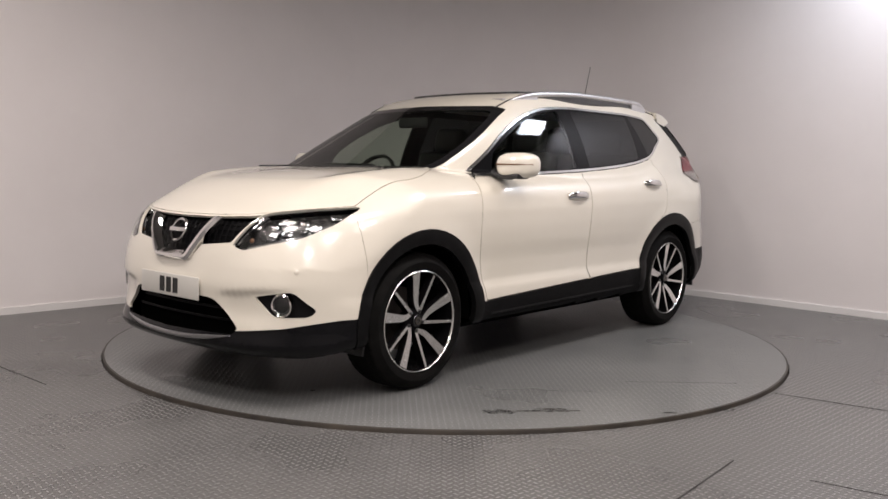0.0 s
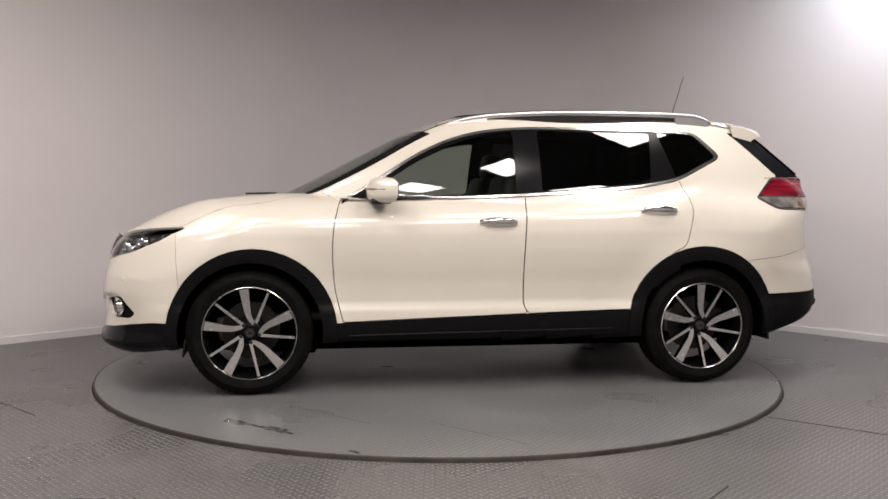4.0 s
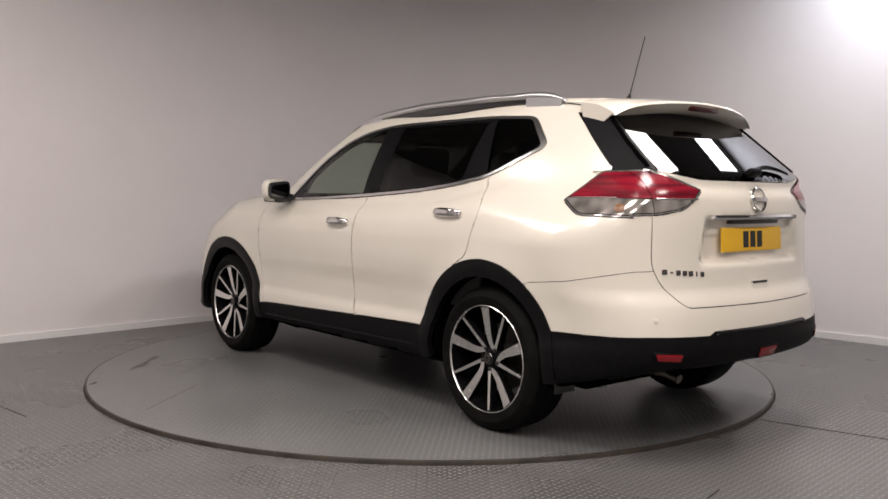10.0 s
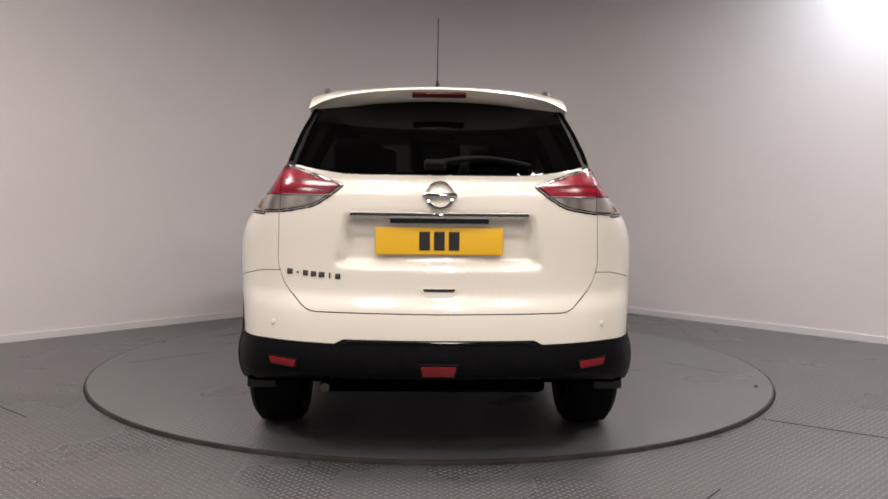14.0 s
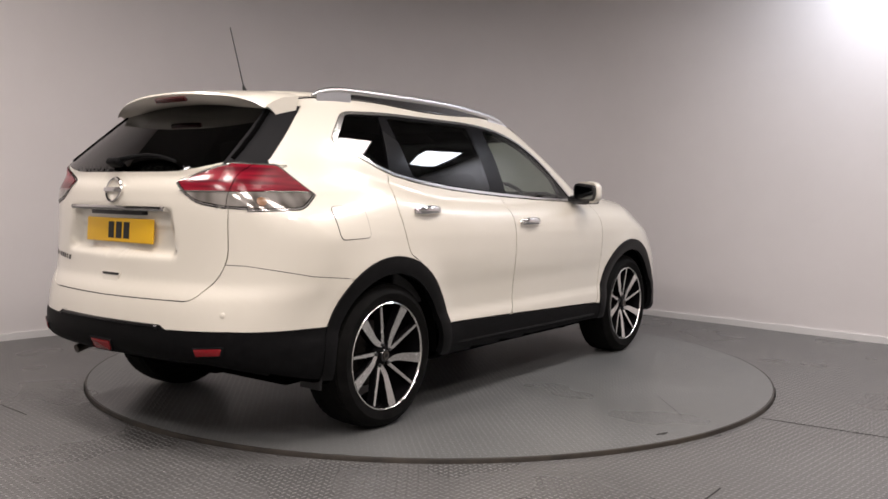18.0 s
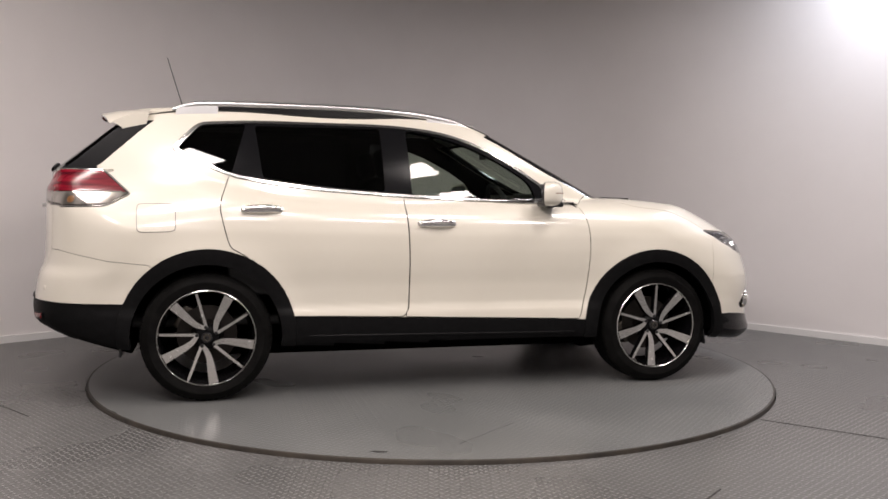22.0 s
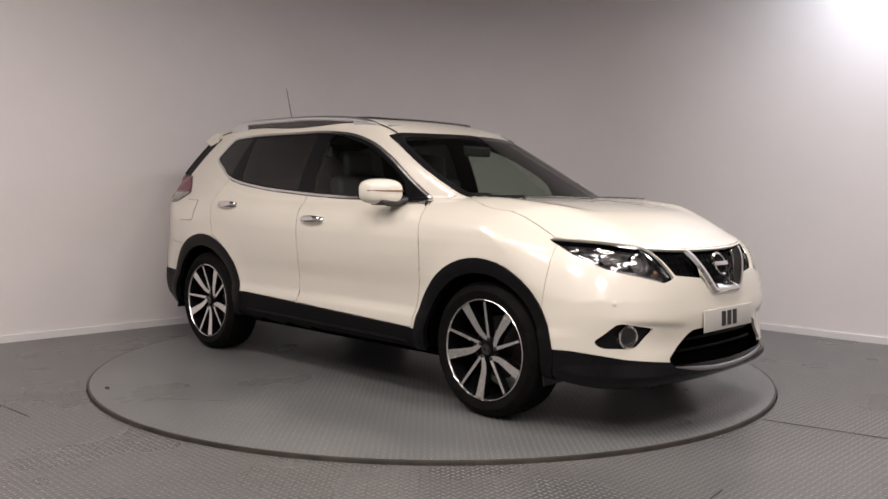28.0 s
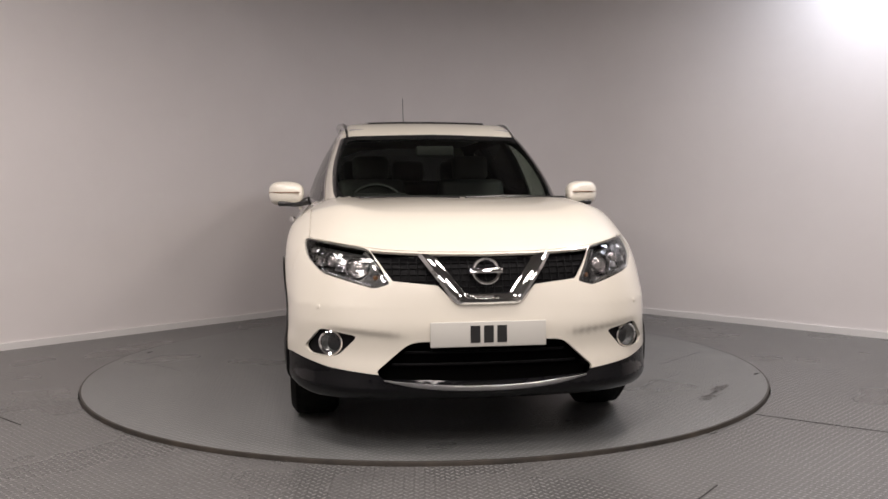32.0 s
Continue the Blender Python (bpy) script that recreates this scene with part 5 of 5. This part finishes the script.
# door mirrors
def mirror(sgn):
    m = pose(0.612, sgn * 0.928, 1.165)
    bm = bmesh.new()
    bmesh.ops.create_uvsphere(bm, u_segments=28, v_segments=18, radius=1)
    for v in bm.verts:
        c = v.co
        sq = lambda t, e: math.copysign(abs(t) ** e, t)
        x, y, z = 0.078 * sq(c.x, 0.75), 0.108 * sq(c.y, 0.62), 0.073 * sq(c.z, 0.70)
        if x < -0.035:
            x = -0.035
        x -= 0.25 * y + 1.6 * max(0, y) ** 2
        v.co = (x, y * sgn, z * (1 - 0.55 * max(0, -y)))
    bmesh.ops.recalc_face_normals(bm, faces=bm.faces)
    bmesh.ops.transform(bm, matrix=m, verts=bm.verts)
    ob = part("door_mirror", bm, PAINT, DOORS["f", sgn], "white door mirror with black foot")
    rim = rounded([(-0.100, -0.060), (0.098, -0.054), (0.104, 0.046), (-0.088, 0.066)], 0.045, 6)
    back = m @ pose(-0.036, 0, 0, 0, -7, 17 * sgn)
    part("glass_rim", slab(rim, 0.020, lambda u, v, w: back @ Vector((-w, sgn * u, v)), 0.006), BLACK, ob, "black mirror surround")
    part("mirror_glass", slab(shrink(rim, 0.016), 0.003, lambda u, v, w: back @ Vector((-0.019 - w, sgn * u, v))), MIRROR, ob, "silver mirror glass")
    pts = [m @ Vector((0.077 - 0.027 * t - 0.055 * max(0, t) ** 3, sgn * 0.100 * t, 0.005)) for t in np.linspace(-0.8, 1.0, 12)]
    part("indicator_strip", tube(pts, 0.006, 8, squash=(1, 0.7)), AMBER, ob, "slim dark amber indicator strip")
    part("lower_shell", fillet_box(0.115, 0.15, 0.03, 0.012, m @ pose(0.012, -0.025 * sgn, -0.062)), BLACK, ob, "black lower shell")
    part("foot", tube([(0.632, sgn * 0.90, 1.100), (0.640, sgn * 0.85, 1.105), (0.65, sgn * 0.79, 1.122)], [0.022, 0.026, 0.03], 10, squash=(1.6, 0.8)), BLACK, ob, "black mirror foot")


mirror(1)
mirror(-1)


# door handles
def handle(sgn, x, z, door):
    pts, rad = [], []
    for t in np.linspace(-1, 1, 29):
        p, n = on_side(x + 0.108 * t, z, sgn)
        lift = 0.004 + 0.026 * (1 - abs(t) ** 3)
        pts.append(p + n * lift)
        rad.append(0.015 + 0.007 * (1 - t * t))
    ob = part("door_handle", tube(pts, rad, 16, squash=(0.55, 1.0)), CHROME, door, "chrome door handle")
    p, n = on_side(x, z, sgn)
    part("handle_cup", lathe([(0.001, 0.0012), (0.030, 0.0012), (0.034, 0.0), (0.001, -0.002)], 24, m=facing(p, n) @ Matrix.Diagonal((1.5, 1, 0.85, 1))), PAINT, ob)
    p, n = on_side(x - 0.085, z, sgn)
    part("lock_cap", fillet_box(0.045, 0.026, 0.036, 0.010, facing(p + n * 0.011, n)), CHROME, ob)


for sgn in (1, -1):
    handle(sgn, -0.068, 0.983, DOORS["f", sgn])
    handle(sgn, -1.058, 1.055, DOORS["r", sgn])

# roof rails
for sgn in (1, -1):
    xs = np.linspace(-1.54, 0.22, 44)
    zc = curve([-1.54, -1.46, -1.36, -1.15, -0.6, -0.1, 0.10, 0.22], [1.618, 1.643, 1.656, 1.659, 1.656, 1.630, 1.598, 1.562])
    yc = curve([-1.54, -0.6, 0.22], [0.535, 0.575, 0.545])
    pts = [(x, sgn * float(yc(x)), float(zc(x))) for x in xs]
    rad = [0.007 + 0.012 * min(1, (x + 1.54) / 0.10) * min(1, (0.23 - x) / 0.15) for x in xs]
    rail = part("roof_rail", tube(pts, rad, 12, squash=(1.0, 0.95)), SILVER, car, "satin silver roof rail")
    # silver feet, and a black strip added as the dark of the gap between
    for x0r, x1r, ends in ((-1.52, -1.29, SILVER), (-0.06, 0.20, SILVER), (-1.285, -0.065, GLOSS)):
        bm = bmesh.new()
        seg = [x for x in np.linspace(x0r, x1r, 12)]
        rows = []
        for x in seg:
            y = float(yc(x))
            rp, rn = on_top(x, sgn * y)
            zt = float(zc(x))
            hw = 0.016 if ends is SILVER else 0.005
            rows.append([bm.verts.new((x, sgn * y - hw, rp.z - 0.02)), bm.verts.new((x, sgn * y + hw, rp.z - 0.02)), bm.verts.new((x, sgn * y + hw * 0.85, zt)), bm.verts.new((x, sgn * y - hw * 0.85, zt))])
        for a, b in zip(rows, rows[1:]):
            for k in range(4):
                bm.faces.new((a[k], a[(k + 1) % 4], b[(k + 1) % 4], b[k]))
        bm.faces.new(rows[0])
        bm.faces.new(rows[-1])
        bmesh.ops.recalc_face_normals(bm, faces=bm.faces)
        part("rail_foot" if ends is SILVER else "rail_gap_dark", bm, ends, rail)
    pts = []
    for x in np.linspace(-1.68, 0.345, 40):
        rp, rn = on_top(x, sgn * (float(yc(min(max(x, -1.54), 0.22)))))
        pts.append(rp + rn * 0.0005)
    part("roof_channel", tube(pts, 0.009, 6, squash=(1, 0.4)), BLACK, roof_panel, "black roof channel")

# aerial
p, n = on_top(-1.50, 0.0)
aer = part("aerial", tube([p + Vector((-0.005, 0, 0.045)), Vector((-1.592, 0, 1.985))], [0.0032, 0.0022], 8), BLACK, car, "thin black whip aerial")
part("base", tube([p + Vector((0.03, 0, -0.004)), p + Vector((0.010, 0, 0.012)), p + Vector((-0.002, 0, 0.035)), p + Vector((-0.006, 0, 0.05))], [0.022, 0.017, 0.009, 0.005], 12), BLACK, aer)


# tailgate spoiler
def spoiler():
    bm = bmesh.new()
    rows = []
    for t in np.linspace(-1, 1, 41):
        y = 0.572 * t
        drop = 0.045 * abs(t) ** 2 + 0.035 * abs(t) ** 8
        back = 0.10 * abs(t) ** 2.2
        prof = [(-1.66, 1.6435 - drop * 0.55), (-1.76, 1.640 - drop * 0.7), (-1.87 + back * 0.5, 1.632 - drop * 0.9), (-1.965 + back, 1.616 - drop), (-1.972 + back, 1.606 - drop),
                (-1.950 + back, 1.584 - drop), (-1.925 + back, 1.568 - drop), (-1.88 + back * 0.8, 1.562 - drop), (-1.80 + back * 0.6, 1.566 - drop), (-1.68, 1.60 - drop)]
        w = min(1, max(0, (abs(t) - 0.55) / 0.4))
        for k, px, pz, lean in ((5, -1.950, 1.596, 1.0), (6, -1.915, 1.575, 1.0), (7, -1.865, 1.548, 0.8), (8, -1.80, 1.522, 0.6)):
            ex, ez = px + back * lean, pz - drop * 0.8
            prof[k] = (prof[k][0] + (ex - prof[k][0]) * w, prof[k][1] + (ez - prof[k][1]) * w)
        rows.append([bm.verts.new((x, y, z)) for x, z in prof])
    for p, q in zip(rows, rows[1:]):
        for k in range(len(p)):
            kn = (k + 1) % len(p)
            bm.faces.new((p[k], p[kn], q[kn], q[k]))
    bm.faces.new(rows[0])
    bm.faces.new(rows[-1][::-1])
    bmesh.ops.recalc_face_normals(bm, faces=bm.faces)
    return bm


sp = part("spoiler", spoiler(), PAINT, tailgate, "white roof spoiler")
part("high_brake_lamp", fillet_box(0.02, 0.235, 0.026, 0.004, pose(-1.9535, 0.0, 1.586, 0, -40, 0)), material("dark_red_lens", (0.07, 0.008, 0.008), 0.15, coat=0.8), sp, "dark red high brake lamp")

# black bead added along the edge between rear window and fin, hiding its glint
for sgn in (1, -1):
    pts = []
    for zz in np.linspace(1.288, 1.53, 16):
        ys = np.linspace(0.45, 0.72, 109)
        row = shoot(np.stack([0 * ys - 1.4, ys, 0 * ys + zz], 1), np.broadcast_to(np.array([-1.0, 0, 0]), (109, 3)))
        nn = body_normal(row, lambda q: two_fields(q)[1])
        k = int(np.argmax(nn[:, 1] > -nn[:, 0]))
        pts.append((float(row[k, 0]) + 0.002, sgn * (float(row[k, 1]) - 0.002), zz))
    part("glint_cover", tube(pts, 0.011, 10), DARK, tailgate, "thin black bead added beside the rear window to hide a glint")

# tailgate fittings
DARK_CHROME = material("dark_chrome", (0.16, 0.155, 0.15), 0.2, metal=1.0)
for lo, mat, nm, lab in ((0, CHROME, "chrome_strip", "long chrome tailgate strip"), (1, BLACK, "lamp_strip", "black plate lamp strip")):
    bm = bmesh.new()
    rows = []
    for t in np.linspace(-1, 1, 25):
        y = (0.362 if lo == 0 else 0.20) * t
        p, n = on_end(y, 1.068, False)
        x = p.x - 0.004
        if lo == 0:
            sec = [(0.03, 1.078), (-0.016, 1.076), (-0.024, 1.066), (-0.018, 1.056), (0.03, 1.054)]
        else:
            sec = [(0.05, 1.054), (-0.008, 1.053), (-0.004, 1.036), (0.05, 1.036)]
        rows.append([bm.verts.new((x + a, y, b)) for a, b in sec])
    for p, q in zip(rows, rows[1:]):
        for k in range(len(p)):
            kn = (k + 1) % len(p)
            bm.faces.new((p[k], p[kn], q[kn], q[k]))
    bm.faces.new(rows[0])
    bm.faces.new(rows[-1][::-1])
    bmesh.ops.recalc_face_normals(bm, faces=bm.faces)
    part(nm, bm, mat, tailgate, lab)
p, n = on_end(0.0, 1.147, False)
ring_badge("badge", p, n, 0.060, tailgate)
p, n = on_end(0.0, 0.963, False)
plate("number_plate", YELLOW, p + Vector((-0.012, 0, 0)), Vector((-1, 0, 0.06)), tailgate, "yellow rear plate with dark bars")
for k, w in enumerate((0.030, 0.014, 0.026, 0.028, 0.030, 0.008, 0.026)):
    y = 0.612 - 0.0335 * k
    p, n = on_end(y, 0.832 - 0.0025 * k, False)
    part("letter_bar", fillet_box(w * 0.85, 0.004, 0.022 if k != 1 else 0.006, 0.001, facing(p + n * 0.001, n)), DARK_CHROME, tailgate, "small dark chrome bar in place of a letter")
p, n = on_end(0.0, 0.757, False)
part("handle_recess", slab(rounded([(-0.076, 0.018), (0.076, 0.018), (0.055, -0.024), (-0.055, -0.024)], 0.008), 0.004, lambda u, v, w: facing(p - n * 0.001, n) @ Vector((u, w, v))), PAINT, tailgate, "pressed pull handle")
part("handle_slot", slab(rounded([(-0.066, 0.014), (0.066, 0.014), (0.060, 0.003), (-0.060, 0.003)], 0.003), 0.002, lambda u, v, w: facing(p + n * 0.0032, n) @ Vector((u, w, v))), BLACK, tailgate, "dark handle slot")
# rear wiper
p0, n0 = on_end(0.02, 1.262, False)
hub = part("rear_wiper", fillet_box(0.09, 0.05, 0.035, 0.014, facing(p0 + n0 * 0.02, n0)), CLAD, tailgate, "black rear wiper")
pts = []
for t in np.linspace(0, 1, 10):
    p, n = on_end(0.0 - 0.37 * t, 1.268 + 0.022 * math.sin(math.pi * t), False)
    pts.append(p + n * (0.022 - 0.010 * t))
part("blade", tube(pts, [0.013 - 0.007 * t for t in np.linspace(0, 1, 10)], 8), CLAD, hub)
# reflectors and tow cover, with the lips of the skirt
for ym, half, tall, zz, lean in ((0.632, 0.064, 0.030, 0.468, 0.014), (-0.632, 0.064, 0.030, 0.468, -0.014), (0.0, 0.072, 0.046, 0.447, 0.0)):
    p, n = on_end(ym, zz, False)
    m = facing(p, n)
    taper = 0.010
    outline = [(-half, tall / 2 - lean * 0.3), (half, tall / 2 + lean * 0.3), (half - taper, -tall / 2 + lean * 0.3), (-half + taper, -tall / 2 - lean * 0.3)]
    pod = [(u * 1.16, v * 1.4) for u, v in outline]
    part("reflector_pod", slab(rounded(pod, 0.008), 0.006, lambda u, v, w: m @ Vector((u, w, v)), 0.002), FIN_BLACK, rear_skirt, "black reflector surround")
    part("reflector", slab(rounded(outline, 0.005), 0.005, lambda u, v, w: m @ Vector((u, w + 0.0045, v)), 0.001), REFLECTOR, rear_skirt, "dark red rear reflector")
for half, zz, r in ((0.385, 0.560, 0.007), (0.43, 0.405, 0.009)):
    pts = []
    for t in np.linspace(-1, 1, 33):
        p, n = on_end(half * t, zz - 0.012 * max(0, abs(t) - 0.93) / 0.07, False)
        pts.append(p + n * 0.003)
    part("skirt_lip", tube(pts, r, 8), SKIRT, rear_skirt, "smooth black lip on the skirt")

# bright bars in the rear lamps
for sgn in (1, -1):
    for zz, y0l, y1l, r in ((1.146, 0.43, 0.645, 0.003),):
        pts = []
        for t in np.linspace(0, 1, 14):
            p, n = on_end(sgn * (y0l + (y1l - y0l) * t), zz, False)
            pts.append(p + n * 0.0065)
        part("lamp_bar", tube(pts, r, 6), SMOKE_LENS, tailgate, "bright bar in the rear lamp")
    for zz, x0l, x1l, r in ((1.146, -2.02, -1.79, 0.003),):
        pts = []
        for t in np.linspace(0, 1, 10):
            p, n = on_side(x0l + (x1l - x0l) * t, zz, sgn)
            pts.append(p + n * 0.0065)
        part("lamp_bar", tube(pts, r, 6), SMOKE_LENS, car, "bright bar in the rear lamp")

# amber bulbs behind the clear part of the rear lamps
for sgn in (1, -1):
    p, n = on_end(sgn * 0.752, 1.104, False)
    bulb = lathe([(0.001, 0.0078), (0.016, 0.0072), (0.022, 0.0055), (0.024, 0.0), (0.001, -0.004)], 20, m=facing(p, n) @ Matrix.Diagonal((1.0, 1, 0.95, 1)))
    part("indicator", bulb, AMBER, car, "amber indicator in the rear lamp")

# fuel flap, on the right
def flap(grow, lift, mat, name, lab):
    poly = shrink(FUEL, -grow)
    bm = bmesh.new()
    ring = []
    for x, z in poly:
        p, n = on_side(x, z, -1)
        ring.append((bm.verts.new(p + n * lift), bm.verts.new(p - n * 0.006)))
    mids = []
    for f in (0.66, 0.33):
        cx = sum(q[0] for q in poly) / len(poly)
        cz = sum(q[1] for q in poly) / len(poly)
        row = []
        for x, z in poly:
            p, n = on_side(cx + (x - cx) * f, cz + (z - cz) * f, -1)
            row.append(bm.verts.new(p + n * lift))
        mids.append(row)
    k = len(ring)
    for i in range(k):
        j = (i + 1) % k
        bm.faces.new((ring[i][0], ring[j][0], ring[j][1], ring[i][1]))
        bm.faces.new((ring[i][0], mids[0][i], mids[0][j], ring[j][0]))
        bm.faces.new((mids[0][i], mids[1][i], mids[1][j], mids[0][j]))
    bm.faces.new(mids[1])
    bmesh.ops.recalc_face_normals(bm, faces=bm.faces)
    part(name, bm, mat, car, lab)


flap(0.0026, 0.0018, DARK, "fuel_flap_seal", "dark seal round the fuel flap")
flap(0.0, 0.0032, PAINT, "fuel_flap", "white fuel flap")

# front wipers on the black cowl
for y0w, y1w in ((-0.52, 0.02), (0.05, 0.60)):
    pts = []
    for t in np.linspace(0, 1, 9):
        p, n = on_end(y0w + (y1w - y0w) * t, 1.128 + 0.02 * t * (1 - t), True)
        pts.append(p + n * 0.012)
    part("front_wiper", tube(pts, 0.008, 6, squash=(1, 0.7)), BLACK, car, "black front wiper blade")
# ---- cabin ----
cab = part("cabin_floor", fillet_box(3.3, 1.40, 0.05, 0.02, pose(-0.35, 0, 0.42)), TRIM_DARK, car)


def seat(x, y, wide, rows):
    e = part("seat", fillet_box(0.50, wide, 0.16, 0.05, pose(x, y, 0.66, 0, -6, 0)), SEAT, car, "black leather seat")
    part("backrest", fillet_box(0.14, wide * 0.96, 0.60, 0.055, pose(x - 0.30, y, 0.97, 0, -14, 0)), SEAT, e)
    part("side_bolster", fillet_box(0.16, 0.08, 0.44, 0.035, pose(x - 0.27, y + wide * 0.44, 0.93, 0, -14, 0)), SEAT, e)
    part("side_bolster", fillet_box(0.16, 0.08, 0.44, 0.035, pose(x - 0.27, y - wide * 0.44, 0.93, 0, -14, 0)), SEAT, e)
    for dy in rows:
        part("headrest", fillet_box(0.10, 0.26, 0.18, 0.045, pose(x - 0.40, y + dy, 1.345, 0, -10, 0)), SEAT, e)
        for s in (-0.06, 0.06):
            part("headrest_post", tube([(x - 0.36, y + dy + s, 1.20), (x - 0.40, y + dy + s, 1.30)], 0.006, 6), CHROME, e)


seat(0.12, 0.36, 0.50, (0,))
seat(0.12, -0.36, 0.50, (0,))
seat(-0.80, 0.0, 1.22, (-0.40, 0.0, 0.40))
dash = part("dashboard", fillet_box(0.42, 1.36, 0.34, 0.09, pose(0.84, 0, 0.97, 0, 6, 0)), TRIM_DARK, car, "black dashboard")
part("screen", fillet_box(0.05, 0.22, 0.14, 0.012, pose(0.66, 0.0, 1.03, 0, -12, 0)), GLOSS, dash)
part("instrument_hood", fillet_box(0.22, 0.36, 0.09, 0.035, pose(0.72, -0.37, 1.12)), TRIM_DARK, dash)
sw = part("steering_wheel", lathe([(0.178, -0.012), (0.190, -0.016), (0.198, 0.0), (0.190, 0.016), (0.178, 0.012)], 40, m=pose(0.50, -0.37, 1.05) @ Matrix.Rotation(radians(65), 4, "Y") @ Matrix.Rotation(radians(90), 4, "X")), SEAT, car, "black steering wheel")
part("spokes", fillet_box(0.03, 0.35, 0.06, 0.012, pose(0.505, -0.37, 1.045, 0, 25, 0)), TRIM_DARK, sw)
part("horn_pad", fillet_box(0.05, 0.15, 0.14, 0.03, pose(0.50, -0.37, 1.045, 0, 25, 0)), TRIM_DARK, sw)
part("interior_mirror", fillet_box(0.03, 0.24, 0.065, 0.012, pose(0.50, 0, 1.43)), TRIM_DARK, car, "black rear-view mirror")
part("headliner", fillet_box(2.0, 1.06, 0.02, 0.008, pose(-0.75, 0, 1.575)), HEADLINER, car, "grey headliner")
for sgn in (1, -1):
    for x, z in ((0.28, 0.80), (-0.75, 0.84)):
        part("door_lining", fillet_box(0.98, 0.04, 0.52, 0.02, pose(x, sgn * 0.80, z)), TRIM_DARK, car)
    part("sun_visor", fillet_box(0.13, 0.34, 0.015, 0.006, pose(0.30, sgn * 0.33, 1.535, 0, 25, 0)), HEADLINER, car)

# ---- marks on the turntable ----
SEAM = material("deck_seam", (0.07, 0.07, 0.07), 0.6)

def on_disc(wx, wy, turn0=228.75):
    a = radians(-turn0)
    return wx * math.cos(a) - wy * math.sin(a), wx * math.sin(a) + wy * math.cos(a)


for wx, wy, rx, ry, sd in ((0.26, -1.90, 0.085, 0.035, 1), (0.52, -1.86, 0.105, 0.035, 2), (0.39, -1.88, 0.05, 0.012, 3)):
    lx, ly = on_disc(wx, wy)
    part("oil_stain", stain_blob(lx, ly, rx, ry, -228.75, sd), STAIN, turntable, "dark oily stain", smooth=False)
lx, ly = on_disc(1.07, -1.87)
part("lifting_slot", stain_blob(lx, ly, 0.04, 0.010, -228.75, 4), JOINT, turntable, "small dark slot", smooth=False)
part("lifting_slot", stain_blob(-0.735, -1.968, 0.04, 0.012, -20, 5), JOINT, turntable, "small dark slot", smooth=False)
for ax, ay, bx, by in ((0.30, 1.57, -0.10, 2.03), (0.95, 1.17, 0.60, 1.57), (0.018, -1.625, -0.346, -1.919)):
    d = math.hypot(bx - ax, by - ay)
    m = pose((ax + bx) / 2, (ay + by) / 2, 0.0006, 0, 0, math.degrees(math.atan2(by - ay, bx - ax)))
    part("deck_seam", box(d, 0.0016, 0.0012, m), SEAM, turntable, "thin dark seam between deck plates", smooth=False)


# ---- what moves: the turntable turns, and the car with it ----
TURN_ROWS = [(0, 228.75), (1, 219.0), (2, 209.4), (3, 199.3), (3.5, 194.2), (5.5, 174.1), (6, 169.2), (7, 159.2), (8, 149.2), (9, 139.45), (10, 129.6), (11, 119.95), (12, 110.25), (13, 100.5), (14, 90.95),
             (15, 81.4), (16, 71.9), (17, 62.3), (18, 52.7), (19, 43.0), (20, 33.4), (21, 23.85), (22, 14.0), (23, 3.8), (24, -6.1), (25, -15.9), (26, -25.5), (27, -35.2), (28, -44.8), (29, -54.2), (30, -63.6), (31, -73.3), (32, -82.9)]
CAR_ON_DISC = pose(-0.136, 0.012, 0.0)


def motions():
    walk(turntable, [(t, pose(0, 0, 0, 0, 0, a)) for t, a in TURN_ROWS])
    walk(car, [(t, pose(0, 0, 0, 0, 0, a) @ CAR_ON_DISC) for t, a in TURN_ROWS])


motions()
